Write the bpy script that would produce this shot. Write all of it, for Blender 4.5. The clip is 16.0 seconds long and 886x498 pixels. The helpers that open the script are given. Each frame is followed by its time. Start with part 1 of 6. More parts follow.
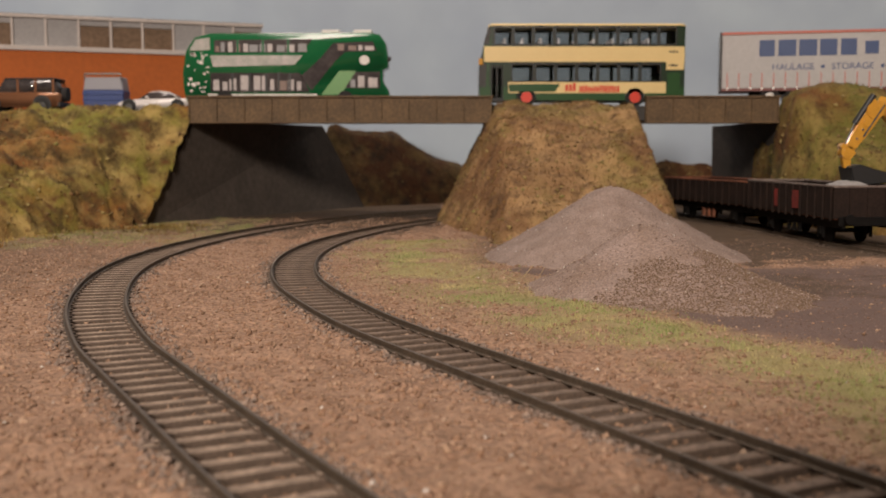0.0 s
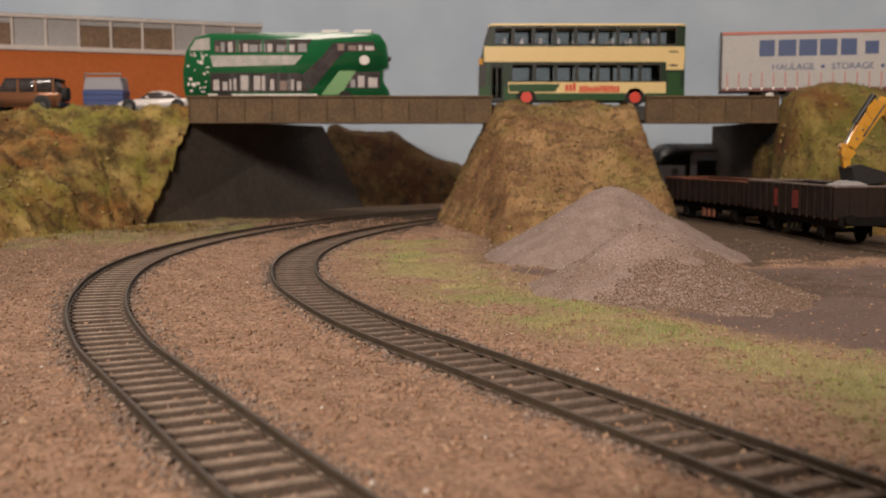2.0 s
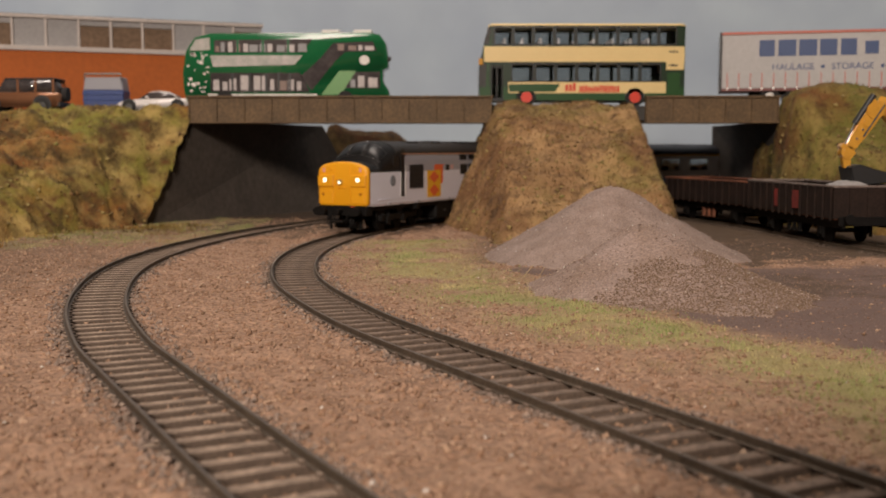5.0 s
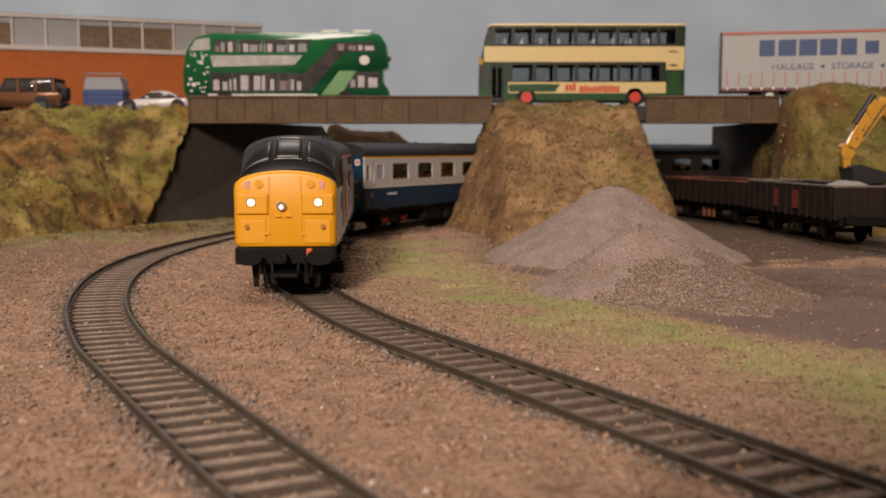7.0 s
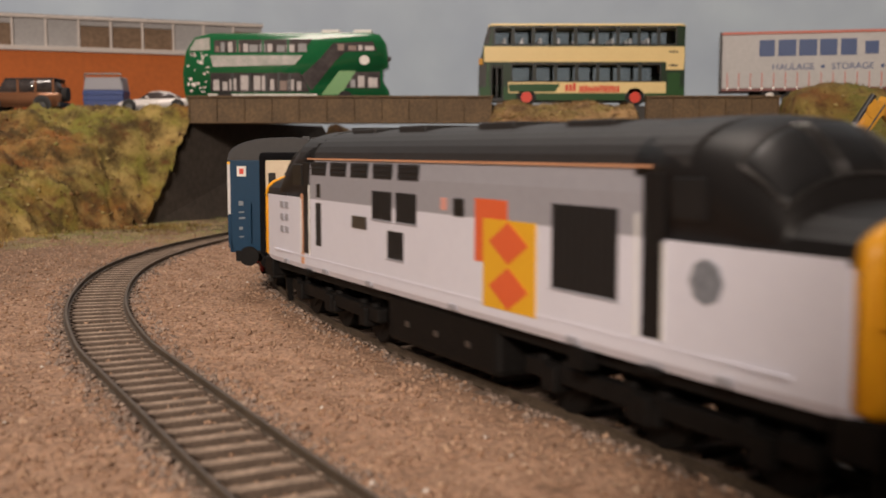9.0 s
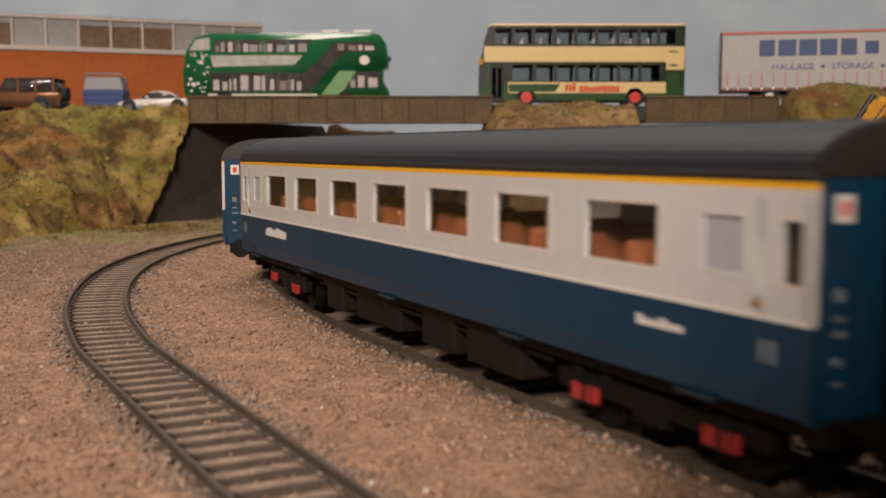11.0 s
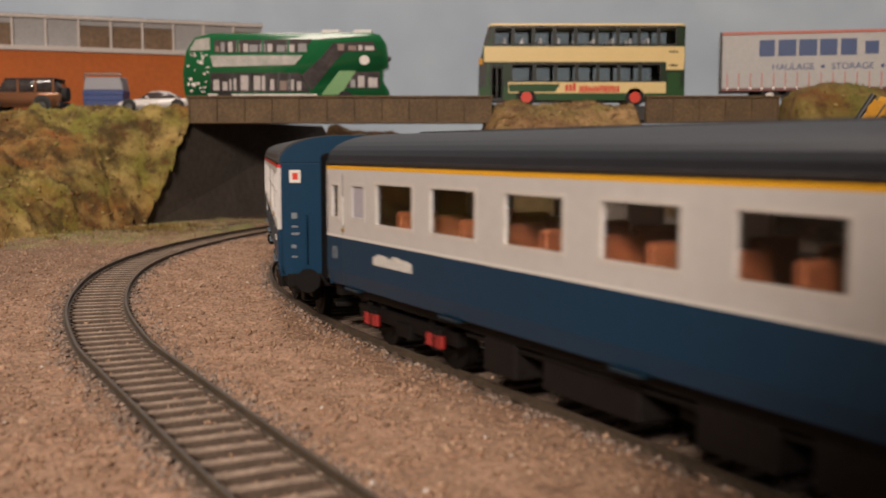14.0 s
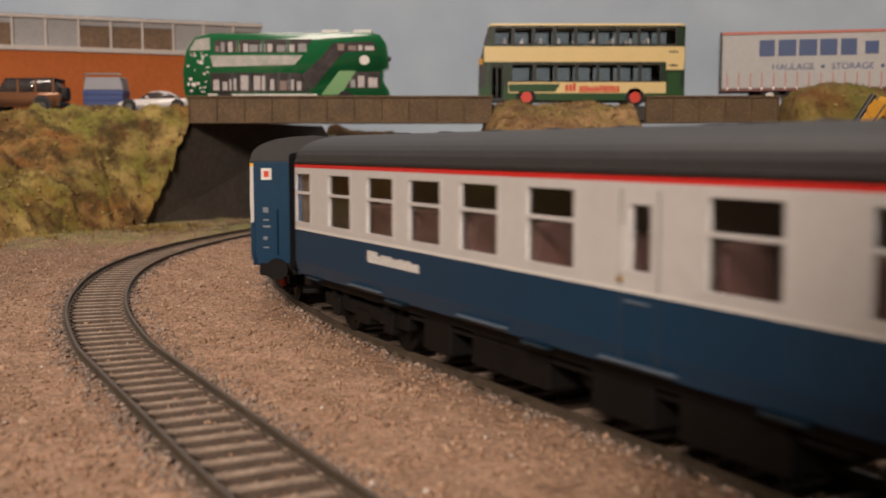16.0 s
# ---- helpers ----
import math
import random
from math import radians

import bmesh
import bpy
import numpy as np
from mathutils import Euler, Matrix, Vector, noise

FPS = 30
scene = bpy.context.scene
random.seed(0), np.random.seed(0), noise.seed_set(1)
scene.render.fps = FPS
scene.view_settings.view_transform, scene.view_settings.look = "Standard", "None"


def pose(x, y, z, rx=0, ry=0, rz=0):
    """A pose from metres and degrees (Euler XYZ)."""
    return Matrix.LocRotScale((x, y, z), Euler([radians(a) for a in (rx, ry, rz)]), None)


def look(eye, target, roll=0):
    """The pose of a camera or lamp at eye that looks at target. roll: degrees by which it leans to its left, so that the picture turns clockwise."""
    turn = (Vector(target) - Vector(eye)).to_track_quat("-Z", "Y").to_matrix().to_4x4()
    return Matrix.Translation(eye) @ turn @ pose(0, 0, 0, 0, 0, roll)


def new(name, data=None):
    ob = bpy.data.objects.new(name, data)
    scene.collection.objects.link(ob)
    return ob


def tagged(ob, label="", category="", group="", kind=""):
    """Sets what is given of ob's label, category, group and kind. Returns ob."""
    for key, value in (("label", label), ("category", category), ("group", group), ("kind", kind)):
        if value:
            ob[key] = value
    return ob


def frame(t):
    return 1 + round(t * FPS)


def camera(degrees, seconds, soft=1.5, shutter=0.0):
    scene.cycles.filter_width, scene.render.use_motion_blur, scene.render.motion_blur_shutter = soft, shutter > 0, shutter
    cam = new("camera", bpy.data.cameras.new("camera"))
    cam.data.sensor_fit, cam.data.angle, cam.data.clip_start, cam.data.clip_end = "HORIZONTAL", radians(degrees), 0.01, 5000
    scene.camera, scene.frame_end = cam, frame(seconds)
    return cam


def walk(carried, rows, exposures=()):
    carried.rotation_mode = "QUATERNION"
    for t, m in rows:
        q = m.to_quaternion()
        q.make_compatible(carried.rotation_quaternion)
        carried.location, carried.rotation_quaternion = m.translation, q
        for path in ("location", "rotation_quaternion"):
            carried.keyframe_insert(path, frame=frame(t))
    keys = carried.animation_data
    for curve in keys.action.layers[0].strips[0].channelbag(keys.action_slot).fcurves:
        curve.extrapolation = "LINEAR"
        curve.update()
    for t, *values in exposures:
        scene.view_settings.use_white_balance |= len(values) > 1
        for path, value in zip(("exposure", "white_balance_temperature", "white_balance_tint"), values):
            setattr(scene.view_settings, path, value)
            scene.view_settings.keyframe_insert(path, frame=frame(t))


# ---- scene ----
cam = camera(45.3, 16.0, soft=1.6, shutter=0.5)
# the lens of a small camera close to the model: shallow depth of field
cam.data.dof.use_dof = True
cam.data.dof.focus_distance = 0.34
cam.data.dof.aperture_fstop = 30
EYE = (0.0, 0.0, 0.0474)
walk(cam, [(t, look(EYE, (0.0, 1.0, 0.0474 - 176 / 1880))) for t in (0.0, 16.0)])

# ---- light ----
world = bpy.data.worlds.new("room_air")
scene.world = world
world.use_nodes = True
world.node_tree.nodes["Background"].inputs[0].default_value = (1.0, 0.86, 0.72, 1)
world.node_tree.nodes["Background"].inputs[1].default_value = 0.01


def lamp(name, eye, target, size, power, colour):
    data = bpy.data.lights.new(name, "AREA")
    data.shape, data.size, data.energy, data.color = "DISK", size, power, colour
    ob = new(name, data)
    ob.matrix_world = look(eye, target)
    return ob


# a low lamp behind the camera, and a wide ceiling lamp over the layout
lamp("floor_lamp", (-0.36, -1.55, 0.92), (0.0, 0.6, 0.04), 0.34, 46.0, (1.0, 0.845, 0.725))
lamp("ceiling_lamp", (-0.18, 0.72, 1.42), (-0.05, 0.45, 0.0), 0.45, 8.0, (1.0, 0.855, 0.75))
scene.view_settings.exposure = 0.0

MM = 0.001


# ---- small tools ----
def part(name, bm, material, parent, label="", smooth=False):
    """Links a bmesh in millimetres as one mesh under a thing or a part."""
    bmesh.ops.scale(bm, vec=(MM, MM, MM), verts=bm.verts)
    me = bpy.data.meshes.new(name)
    bm.to_mesh(me)
    bm.free()
    me.materials.append(material)
    if smooth:
        me.polygons.foreach_set("use_smooth", [True] * len(me.polygons))
    ob = new(name, me)
    ob.parent = parent
    if label:
        ob["label"] = label
    return ob


def thing(name, label, category, group="", kind="", at=(0, 0, 0), turn=0):
    """An Empty at the thing's base, placed in millimetres."""
    ob = new(name)
    ob.empty_display_size = 0.01
    ob.matrix_basis = pose(at[0] * MM, at[1] * MM, at[2] * MM, 0, 0, turn)
    return tagged(ob, label, category, group, kind)


def solid(name, bm, material, label, category, group="", kind="", at=(0, 0, 0), turn=0, smooth=False):
    ob = part(name, bm, material, None, "", smooth)
    ob.matrix_basis = pose(at[0] * MM, at[1] * MM, at[2] * MM, 0, 0, turn)
    return tagged(ob, label, category, group, kind)


def box(x0, x1, y0, y1, z0, z1, bevel=0.0, bm=None, seg=2):
    add = bmesh.new()
    bmesh.ops.create_cube(add, size=1, matrix=Matrix.Translation(((x0 + x1) / 2, (y0 + y1) / 2, (z0 + z1) / 2)) @ Matrix.Diagonal((x1 - x0, y1 - y0, z1 - z0, 1)))
    if bevel:
        bmesh.ops.bevel(add, geom=add.edges[:], offset=bevel, segments=seg, affect="EDGES", profile=0.5)
    return join(bm, add)


def join(bm, add):
    if bm is None:
        return add
    me = bpy.data.meshes.new("tmp")
    add.to_mesh(me)
    add.free()
    bm.from_mesh(me)
    bpy.data.meshes.remove(me)
    return bm


def rod(p, q, r, bm=None, sides=10, r2=None):
    p, q = Vector(p), Vector(q)
    add = bmesh.new()
    m = Matrix.Translation((p + q) / 2) @ (q - p).to_track_quat("Z", "Y").to_matrix().to_4x4()
    bmesh.ops.create_cone(add, cap_ends=True, segments=sides, radius1=r, radius2=r if r2 is None else r2, depth=(q - p).length, matrix=m)
    return join(bm, add)


def prism(outline, a0, a1, axis="x", bm=None, bevel=0.0):
    """A solid with that outline (of two coordinates in order), reaching from a0 to a1 along the axis."""
    def at(u, v, a):
        return {"x": (a, u, v), "y": (u, a, v), "z": (u, v, a)}[axis]
    add = bmesh.new()
    v0 = [add.verts.new(at(u, v, a0)) for u, v in outline]
    v1 = [add.verts.new(at(u, v, a1)) for u, v in outline]
    add.faces.new(v0[::-1])
    add.faces.new(v1)
    n = len(v0)
    for i in range(n):
        add.faces.new((v0[i], v0[(i + 1) % n], v1[(i + 1) % n], v1[i]))
    bmesh.ops.recalc_face_normals(add, faces=add.faces)
    if bevel:
        bmesh.ops.bevel(add, geom=add.edges[:], offset=bevel, segments=1, affect="EDGES")
    return join(bm, add)


def loft(sections, bm=None, close=True):
    """A skin through sections, each a ring of as many points."""
    add = bmesh.new()
    rings = [[add.verts.new(p) for p in s] for s in sections]
    for a, b in zip(rings, rings[1:]):
        n = len(a)
        for i in range(n):
            add.faces.new((a[i], a[(i + 1) % n], b[(i + 1) % n], b[i]))
    if close:
        add.faces.new(rings[0][::-1])
        add.faces.new(rings[-1])
    bmesh.ops.recalc_face_normals(add, faces=add.faces)
    return join(bm, add)


def lump(x, y, scale, seed=0.0, octaves=4):
    return noise.fractal(Vector((x / scale + seed, y / scale - seed, seed * 1.7)), 0.9, 2.0, octaves)


# ---- materials ----
def material(name, colour, rough=0.6, metal=0.0, vary=0.0, scale=200.0, bump=0.0, bump_scale=600.0, second=None, coat=0.0, fine=None, spec=0.5):
    """A painted or natural surface: a base colour that drifts towards a second one, stains and fine relief."""
    m = bpy.data.materials.new(name)
    m.use_nodes = True
    nt = m.node_tree
    b = nt.nodes["Principled BSDF"]
    b.inputs["Roughness"].default_value = rough
    b.inputs["Metallic"].default_value = metal
    b.inputs["Coat Weight"].default_value = coat
    b.inputs["Specular IOR Level"].default_value = spec
    b.inputs["Coat Roughness"].default_value = 0.08
    c = (*colour, 1)
    if not vary:
        b.inputs["Base Color"].default_value = c
    else:
        co = nt.nodes.new("ShaderNodeTexCoord")
        n1 = nt.nodes.new("ShaderNodeTexNoise")
        n1.inputs["Scale"].default_value = scale
        n1.inputs["Detail"].default_value = 5
        n1.inputs["Roughness"].default_value = 0.65
        nt.links.new(co.outputs["Object"], n1.inputs["Vector"])
        ramp = nt.nodes.new("ShaderNodeValToRGB")
        ramp.color_ramp.elements[0].position, ramp.color_ramp.elements[1].position = 0.5 - 0.22, 0.5 + 0.22
        s = second or tuple(v * (1 - vary) for v in colour)
        ramp.color_ramp.elements[0].color = (*s, 1)
        ramp.color_ramp.elements[1].color = c
        nt.links.new(n1.outputs["Fac"], ramp.inputs["Fac"])
        n2 = nt.nodes.new("ShaderNodeTexNoise")
        n2.inputs["Scale"].default_value = fine or scale * 7
        n2.inputs["Detail"].default_value = 3
        nt.links.new(co.outputs["Object"], n2.inputs["Vector"])
        mix = nt.nodes.new("ShaderNodeMix")
        mix.data_type, mix.blend_type = "RGBA", "OVERLAY"
        mix.inputs["Factor"].default_value = min(1.0, vary * 1.6)
        nt.links.new(ramp.outputs["Color"], mix.inputs["A"])
        nt.links.new(n2.outputs["Fac"], mix.inputs["B"])
        nt.links.new(mix.outputs["Result"], b.inputs["Base Color"])
    if bump:
        co = nt.nodes.new("ShaderNodeTexCoord")
        n3 = nt.nodes.new("ShaderNodeTexNoise")
        n3.inputs["Scale"].default_value = bump_scale
        n3.inputs["Detail"].default_value = 4
        nt.links.new(co.outputs["Object"], n3.inputs["Vector"])
        bp = nt.nodes.new("ShaderNodeBump")
        bp.inputs["Strength"].default_value = 0.8
        bp.inputs["Distance"].default_value = bump * MM
        nt.links.new(n3.outputs["Fac"], bp.inputs["Height"])
        nt.links.new(bp.outputs["Normal"], b.inputs["Normal"])
    return m


def glow(name, colour, strength):
    m = bpy.data.materials.new(name)
    m.use_nodes = True
    b = m.node_tree.nodes["Principled BSDF"]
    b.inputs["Base Color"].default_value = (*colour, 1)
    b.inputs["Emission Color"].default_value = (*colour, 1)
    b.inputs["Emission Strength"].default_value = strength
    return m


def glass(name, tint=(0.9, 0.93, 0.95), rough=0.05):
    m = bpy.data.materials.new(name)
    m.use_nodes = True
    b = m.node_tree.nodes["Principled BSDF"]
    b.inputs["Base Color"].default_value = (*tint, 1)
    b.inputs["Roughness"].default_value = rough
    b.inputs["Transmission Weight"].default_value = 1.0
    b.inputs["IOR"].default_value = 1.2
    return m


M = {}
M["soil"] = material("sandy_ballast", (0.43, 0.27, 0.18), 0.95, vary=0.62, scale=90, bump=0.9, bump_scale=800, second=(0.25, 0.145, 0.09), fine=750)


def grass_material(name, straw, green, rust, dark, gain=(1, 1, 1), size=1.0, amounts=(0.5, 0.40, 0.38)):
    """Static grass: straw with green and rusty patches, dark tufts, and fibres that differ a little."""
    m = material(name, straw, 0.95, bump=0.9, bump_scale=420)
    nt = m.node_tree
    co = nt.nodes.new("ShaderNodeTexCoord")

    def patches(scale, share, soft, seed):
        mp = nt.nodes.new("ShaderNodeMapping")
        mp.inputs["Location"].default_value = (seed, seed * 2.3, seed * 0.7)
        nt.links.new(co.outputs["Object"], mp.inputs["Vector"])
        nz = nt.nodes.new("ShaderNodeTexNoise")
        nz.inputs["Scale"].default_value = scale / size
        nz.inputs["Detail"].default_value = 5
        nz.inputs["Roughness"].default_value = 0.62
        nt.links.new(mp.outputs["Vector"], nz.inputs["Vector"])
        r = nt.nodes.new("ShaderNodeMapRange")
        edge = 0.5 + (0.5 - share) * 0.5
        r.inputs["From Min"].default_value, r.inputs["From Max"].default_value = edge - soft, edge + soft
        nt.links.new(nz.outputs["Fac"], r.inputs["Value"])
        return r.outputs["Result"]

    def tone(c):
        return (c[0] * gain[0], c[1] * gain[1], c[2] * gain[2], 1)

    def blend(base, colour, mask, kind="MIX"):
        mix = nt.nodes.new("ShaderNodeMix")
        mix.data_type, mix.blend_type = "RGBA", kind
        nt.links.new(mask, mix.inputs["Factor"])
        if isinstance(base, tuple):
            mix.inputs["A"].default_value = base
        else:
            nt.links.new(base, mix.inputs["A"])
        mix.inputs["B"].default_value = colour
        return mix.outputs["Result"]

    col = blend(tone(straw), tone(green), patches(30, amounts[0], 0.08, 1.0))
    col = blend(col, tone(rust), patches(24, amounts[1], 0.09, 5.0))
    col = blend(col, tone([v * 1.25 for v in straw]), patches(60, 0.34, 0.09, 9.0))
    col = blend(col, tone(dark), patches(70, amounts[2] - 0.12, 0.08, 13.0))
    col = blend(col, tone([v * 0.45 for v in rust]), patches(200, 0.28, 0.09, 17.0))
    g = nt.nodes.new("ShaderNodeNewGeometry")
    bc = nt.nodes.new("ShaderNodeHueSaturation")
    mr = nt.nodes.new("ShaderNodeMapRange")
    mr.inputs["To Min"].default_value, mr.inputs["To Max"].default_value = 0.72, 1.3
    nt.links.new(g.outputs["Random Per Island"], mr.inputs["Value"])
    nt.links.new(mr.outputs["Result"], bc.inputs["Value"])
    nt.links.new(col, bc.inputs["Color"])
    nt.links.new(bc.outputs["Color"], nt.nodes["Principled BSDF"].inputs["Base Color"])
    return m


STRAW, GREEN, RUST, DARK = (0.36, 0.265, 0.105), (0.215, 0.20, 0.040), (0.25, 0.105, 0.028), (0.075, 0.048, 0.014)
M["grass"] = grass_material("green_static_grass", STRAW, GREEN, RUST, DARK, gain=(1.06, 1.02, 0.88), size=1.7, amounts=(0.58, 0.46, 0.52))
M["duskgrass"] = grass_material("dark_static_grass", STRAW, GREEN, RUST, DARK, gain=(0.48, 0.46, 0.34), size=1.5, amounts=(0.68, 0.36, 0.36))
# rusty scrub with a low gain: the bridge deck's shade is in its colour
M["shadedrustgrass"] = grass_material("shaded_rusty_scrub", STRAW, (0.17, 0.13, 0.03), RUST, DARK, gain=(0.30, 0.245, 0.18), amounts=(0.4, 0.55, 0.46))
M["straw"] = grass_material("straw_static_grass", (0.31, 0.205, 0.095), (0.215, 0.175, 0.05), (0.20, 0.11, 0.045), (0.115, 0.068, 0.028), gain=(0.86, 0.80, 0.78), size=1.5, amounts=(0.48, 0.50, 0.42))
M["verge"] = grass_material("verge_grass", (0.50, 0.40, 0.20), (0.26, 0.33, 0.10), (0.42, 0.29, 0.15), (0.22, 0.18, 0.08), amounts=(0.62, 0.32, 0.30), size=1.4)
M["chip"] = material("pale_chip", (0.75, 0.70, 0.64), 0.12, coat=1.0)
M["turf"] = material("turf", (0.30, 0.27, 0.10), 0.95, vary=0.5, scale=40, second=(0.28, 0.19, 0.10), fine=500)
M["rail"] = material("weathered_rail", (0.115, 0.085, 0.06), 0.6, metal=0.2, vary=0.4, scale=120)
M["railtop"] = material("rail_head", (0.16, 0.12, 0.09), 0.42, metal=0.5, vary=0.3, scale=100)
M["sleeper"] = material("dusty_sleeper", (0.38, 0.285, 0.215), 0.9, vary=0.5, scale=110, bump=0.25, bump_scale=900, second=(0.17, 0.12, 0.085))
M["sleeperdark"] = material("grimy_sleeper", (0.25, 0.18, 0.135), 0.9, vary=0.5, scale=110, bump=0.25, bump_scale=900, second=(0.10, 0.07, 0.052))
M["sleepershade"] = material("shaded_sleeper_side", (0.13, 0.092, 0.068), 0.85, vary=0.4, scale=200)
M["gravelbrown"] = material("brown_heap_gravel", (0.36, 0.27, 0.235), 0.9, vary=0.45, scale=60, bump=0.9, bump_scale=1100, second=(0.24, 0.165, 0.125), fine=1300)
M["gravel"] = material("heap_gravel", (0.35, 0.265, 0.228), 0.9, vary=0.45, scale=120, bump=0.7, bump_scale=1100, second=(0.23, 0.165, 0.135), fine=1600)
M["girder"] = material("rusty_girder", (0.15, 0.092, 0.042), 0.7, vary=0.45, scale=70, bump=0.2, bump_scale=700, second=(0.08, 0.05, 0.024))
M["abutment"] = material("dark_concrete", (0.082, 0.066, 0.054), 0.85, vary=0.3, scale=40, bump=0.3, bump_scale=500)
M["sky"] = material("painted_sky", (0.44, 0.53, 0.63), 0.75, vary=0.12, scale=2.2)
# unseen room surfaces, kept dark so that less fill light bounces back
M["room"] = material("drab_wall_paint", (0.20, 0.185, 0.17), 0.85, vary=0.08, scale=3)
M["brick"] = material("orange_brick_sheet", (0.44, 0.11, 0.018), 0.8, vary=0.15, scale=40)
M["white"] = material("white_paint", (0.72, 0.70, 0.66), 0.45, vary=0.1, scale=120)
M["green"] = material("gloss_green_paint", (0.012, 0.13, 0.045), 0.22, vary=0.06, scale=60, coat=0.7)
M["lime"] = material("light_green_paint", (0.12, 0.30, 0.09), 0.3, vary=0.06, scale=60)
M["darkgreen"] = material("dark_green_paint", (0.02, 0.075, 0.02), 0.3, vary=0.06, scale=60, coat=0.4)
M["cream"] = material("cream_paint", (0.78, 0.60, 0.28), 0.35, vary=0.06, scale=60, coat=0.3)
M["red"] = material("red_paint", (0.65, 0.05, 0.025), 0.4, vary=0.06, scale=90)
M["orange"] = material("orange_paint", (0.75, 0.13, 0.04), 0.45, vary=0.05, scale=90)
M["black"] = material("black_plastic", (0.012, 0.012, 0.013), 0.5, vary=0.1, scale=200)
M["under"] = material("dirty_black_frame", (0.008, 0.007, 0.0065), 0.6, spec=0.15, vary=0.4, scale=200, bump=0.1, bump_scale=900)
M["tyre"] = material("tyre_rubber", (0.015, 0.014, 0.014), 0.8, vary=0.1, scale=300)
M["tarmac"] = material("tarmac", (0.07, 0.065, 0.06), 0.9, vary=0.3, scale=120, bump=0.1, bump_scale=900)
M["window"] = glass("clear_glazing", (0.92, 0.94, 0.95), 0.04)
M["dimglass"] = glass("darkened_glazing", (0.35, 0.38, 0.38), 0.06)
M["yellow"] = material("warning_yellow_paint", (0.82, 0.37, 0.008), 0.42, vary=0.05, scale=100)
M["locogrey"] = material("light_grey_paint", (0.71, 0.71, 0.80), 0.45, vary=0.05, scale=80)
M["midgrey"] = material("mid_grey_paint", (0.33, 0.33, 0.37), 0.45, vary=0.05, scale=80)
M["roof"] = material("dark_grey_roof", (0.023, 0.021, 0.021), 0.55, vary=0.2, scale=60, bump=0.05, bump_scale=800)
M["blue"] = material("rail_blue_paint", (0.004, 0.036, 0.082), 0.38, vary=0.08, scale=60, spec=0.3)
M["coachgrey"] = material("pearl_grey_paint", (0.57, 0.555, 0.545), 0.4, vary=0.06, scale=60)
M["stripe"] = material("yellow_stripe", (0.80, 0.42, 0.02), 0.45, vary=0.03, scale=100)
M["headlight"] = glow("lit_headlight", (1.0, 0.89, 0.58), 2.1)
M["chrome"] = material("bright_metal", (0.6, 0.58, 0.55), 0.25, metal=1.0)
M["plantyellow"] = material("plant_yellow_paint", (0.62, 0.31, 0.04), 0.25, vary=0.12, scale=120, coat=0.6)
M["wagon"] = material("weathered_wagon", (0.028, 0.016, 0.012), 0.75, spec=0.2, vary=0.5, scale=140, bump=0.15, bump_scale=800, second=(0.014, 0.009, 0.0075))
M["rust"] = material("rusty_steel", (0.25, 0.085, 0.04), 0.85, vary=0.5, scale=140, second=(0.10, 0.04, 0.025))
M["stone"] = material("grey_stone_load", (0.40, 0.38, 0.37), 0.9, vary=0.4, scale=600, bump=0.5, bump_scale=900)


# ---- the lines in plan (millimetres) ----
INNER = [(560, -820), (400, -560), (270, -325), (195, -170), (150, -70), (121, 10), (89, 82), (54.6, 148), (27.9, 199.2), (7, 238.8), (-20.3, 291.8), (-42.6, 351), (-55, 395), (-62.4, 443), (-64.6, 492), (-60.5, 548), (-49.5, 603), (-32, 660), (-5, 720), (34, 780), (88, 838), (155, 882), (235, 915), (335, 940), (450, 958), (620, 972), (860, 985), (1130, 990), (1500, 992), (1900, 992)]
OUTER = [(420, -620), (270, -370), (170, -195), (100, -70), (62, 5), (22, 72), (-22, 147), (-50.4, 200), (-68.4, 234), (-84, 265), (-108.5, 329), (-127, 408), (-132.5, 480), (-127, 553), (-114, 618), (-95, 680), (-68, 740), (-30, 805), (22, 872), (90, 932), (175, 978), (290, 1008), (450, 1028), (620, 1040), (860, 1050), (1130, 1055)]
SIDING = [(300, 290), (247, 410), (214, 500), (204, 580), (200, 645), (190, 705), (173, 768), (150, 840), (120, 905)]


class Line:
    """A smooth curve through plan points, by arc length."""

    def __init__(self, pts):
        p = [Vector((*q, 0)) for q in pts]
        p = [p[0] * 2 - p[1]] + p + [p[-1] * 2 - p[-2]]
        self.pts = []
        for a, b, c, d in zip(p, p[1:], p[2:], p[3:]):
            for i in range(24):
                t = i / 24
                self.pts.append(0.5 * ((2 * b) + (c - a) * t + (2 * a - 5 * b + 4 * c - d) * t * t + (3 * b - a - 3 * c + d) * t ** 3))
        self.pts.append(p[-2])
        for _ in range(40):
            q = self.pts
            self.pts = [q[0]] + [(a + 2 * b + c) / 4 for a, b, c in zip(q, q[1:], q[2:])] + [q[-1]]
        self.s = [0.0]
        for a, b in zip(self.pts, self.pts[1:]):
            self.s.append(self.s[-1] + (b - a).length)
        self.length = self.s[-1]
        self.arr = np.array([(v.x, v.y) for v in self.pts])

    def at(self, s):
        return Vector((float(np.interp(s, self.s, self.arr[:, 0])), float(np.interp(s, self.s, self.arr[:, 1])), 0))

    def way(self, s):
        return (self.at(s + 2) - self.at(s - 2)).normalized()

    def gaps(self, xy):
        xy = np.asarray(xy, float)
        return np.concatenate([np.sqrt(((c[:, None] - self.arr[None]) ** 2).sum(2).min(1)) for c in np.array_split(xy, max(1, len(xy) // 2000))])

    def gap(self, x, y):
        return float(np.sqrt(((self.arr - (x, y)) ** 2).sum(1).min()))


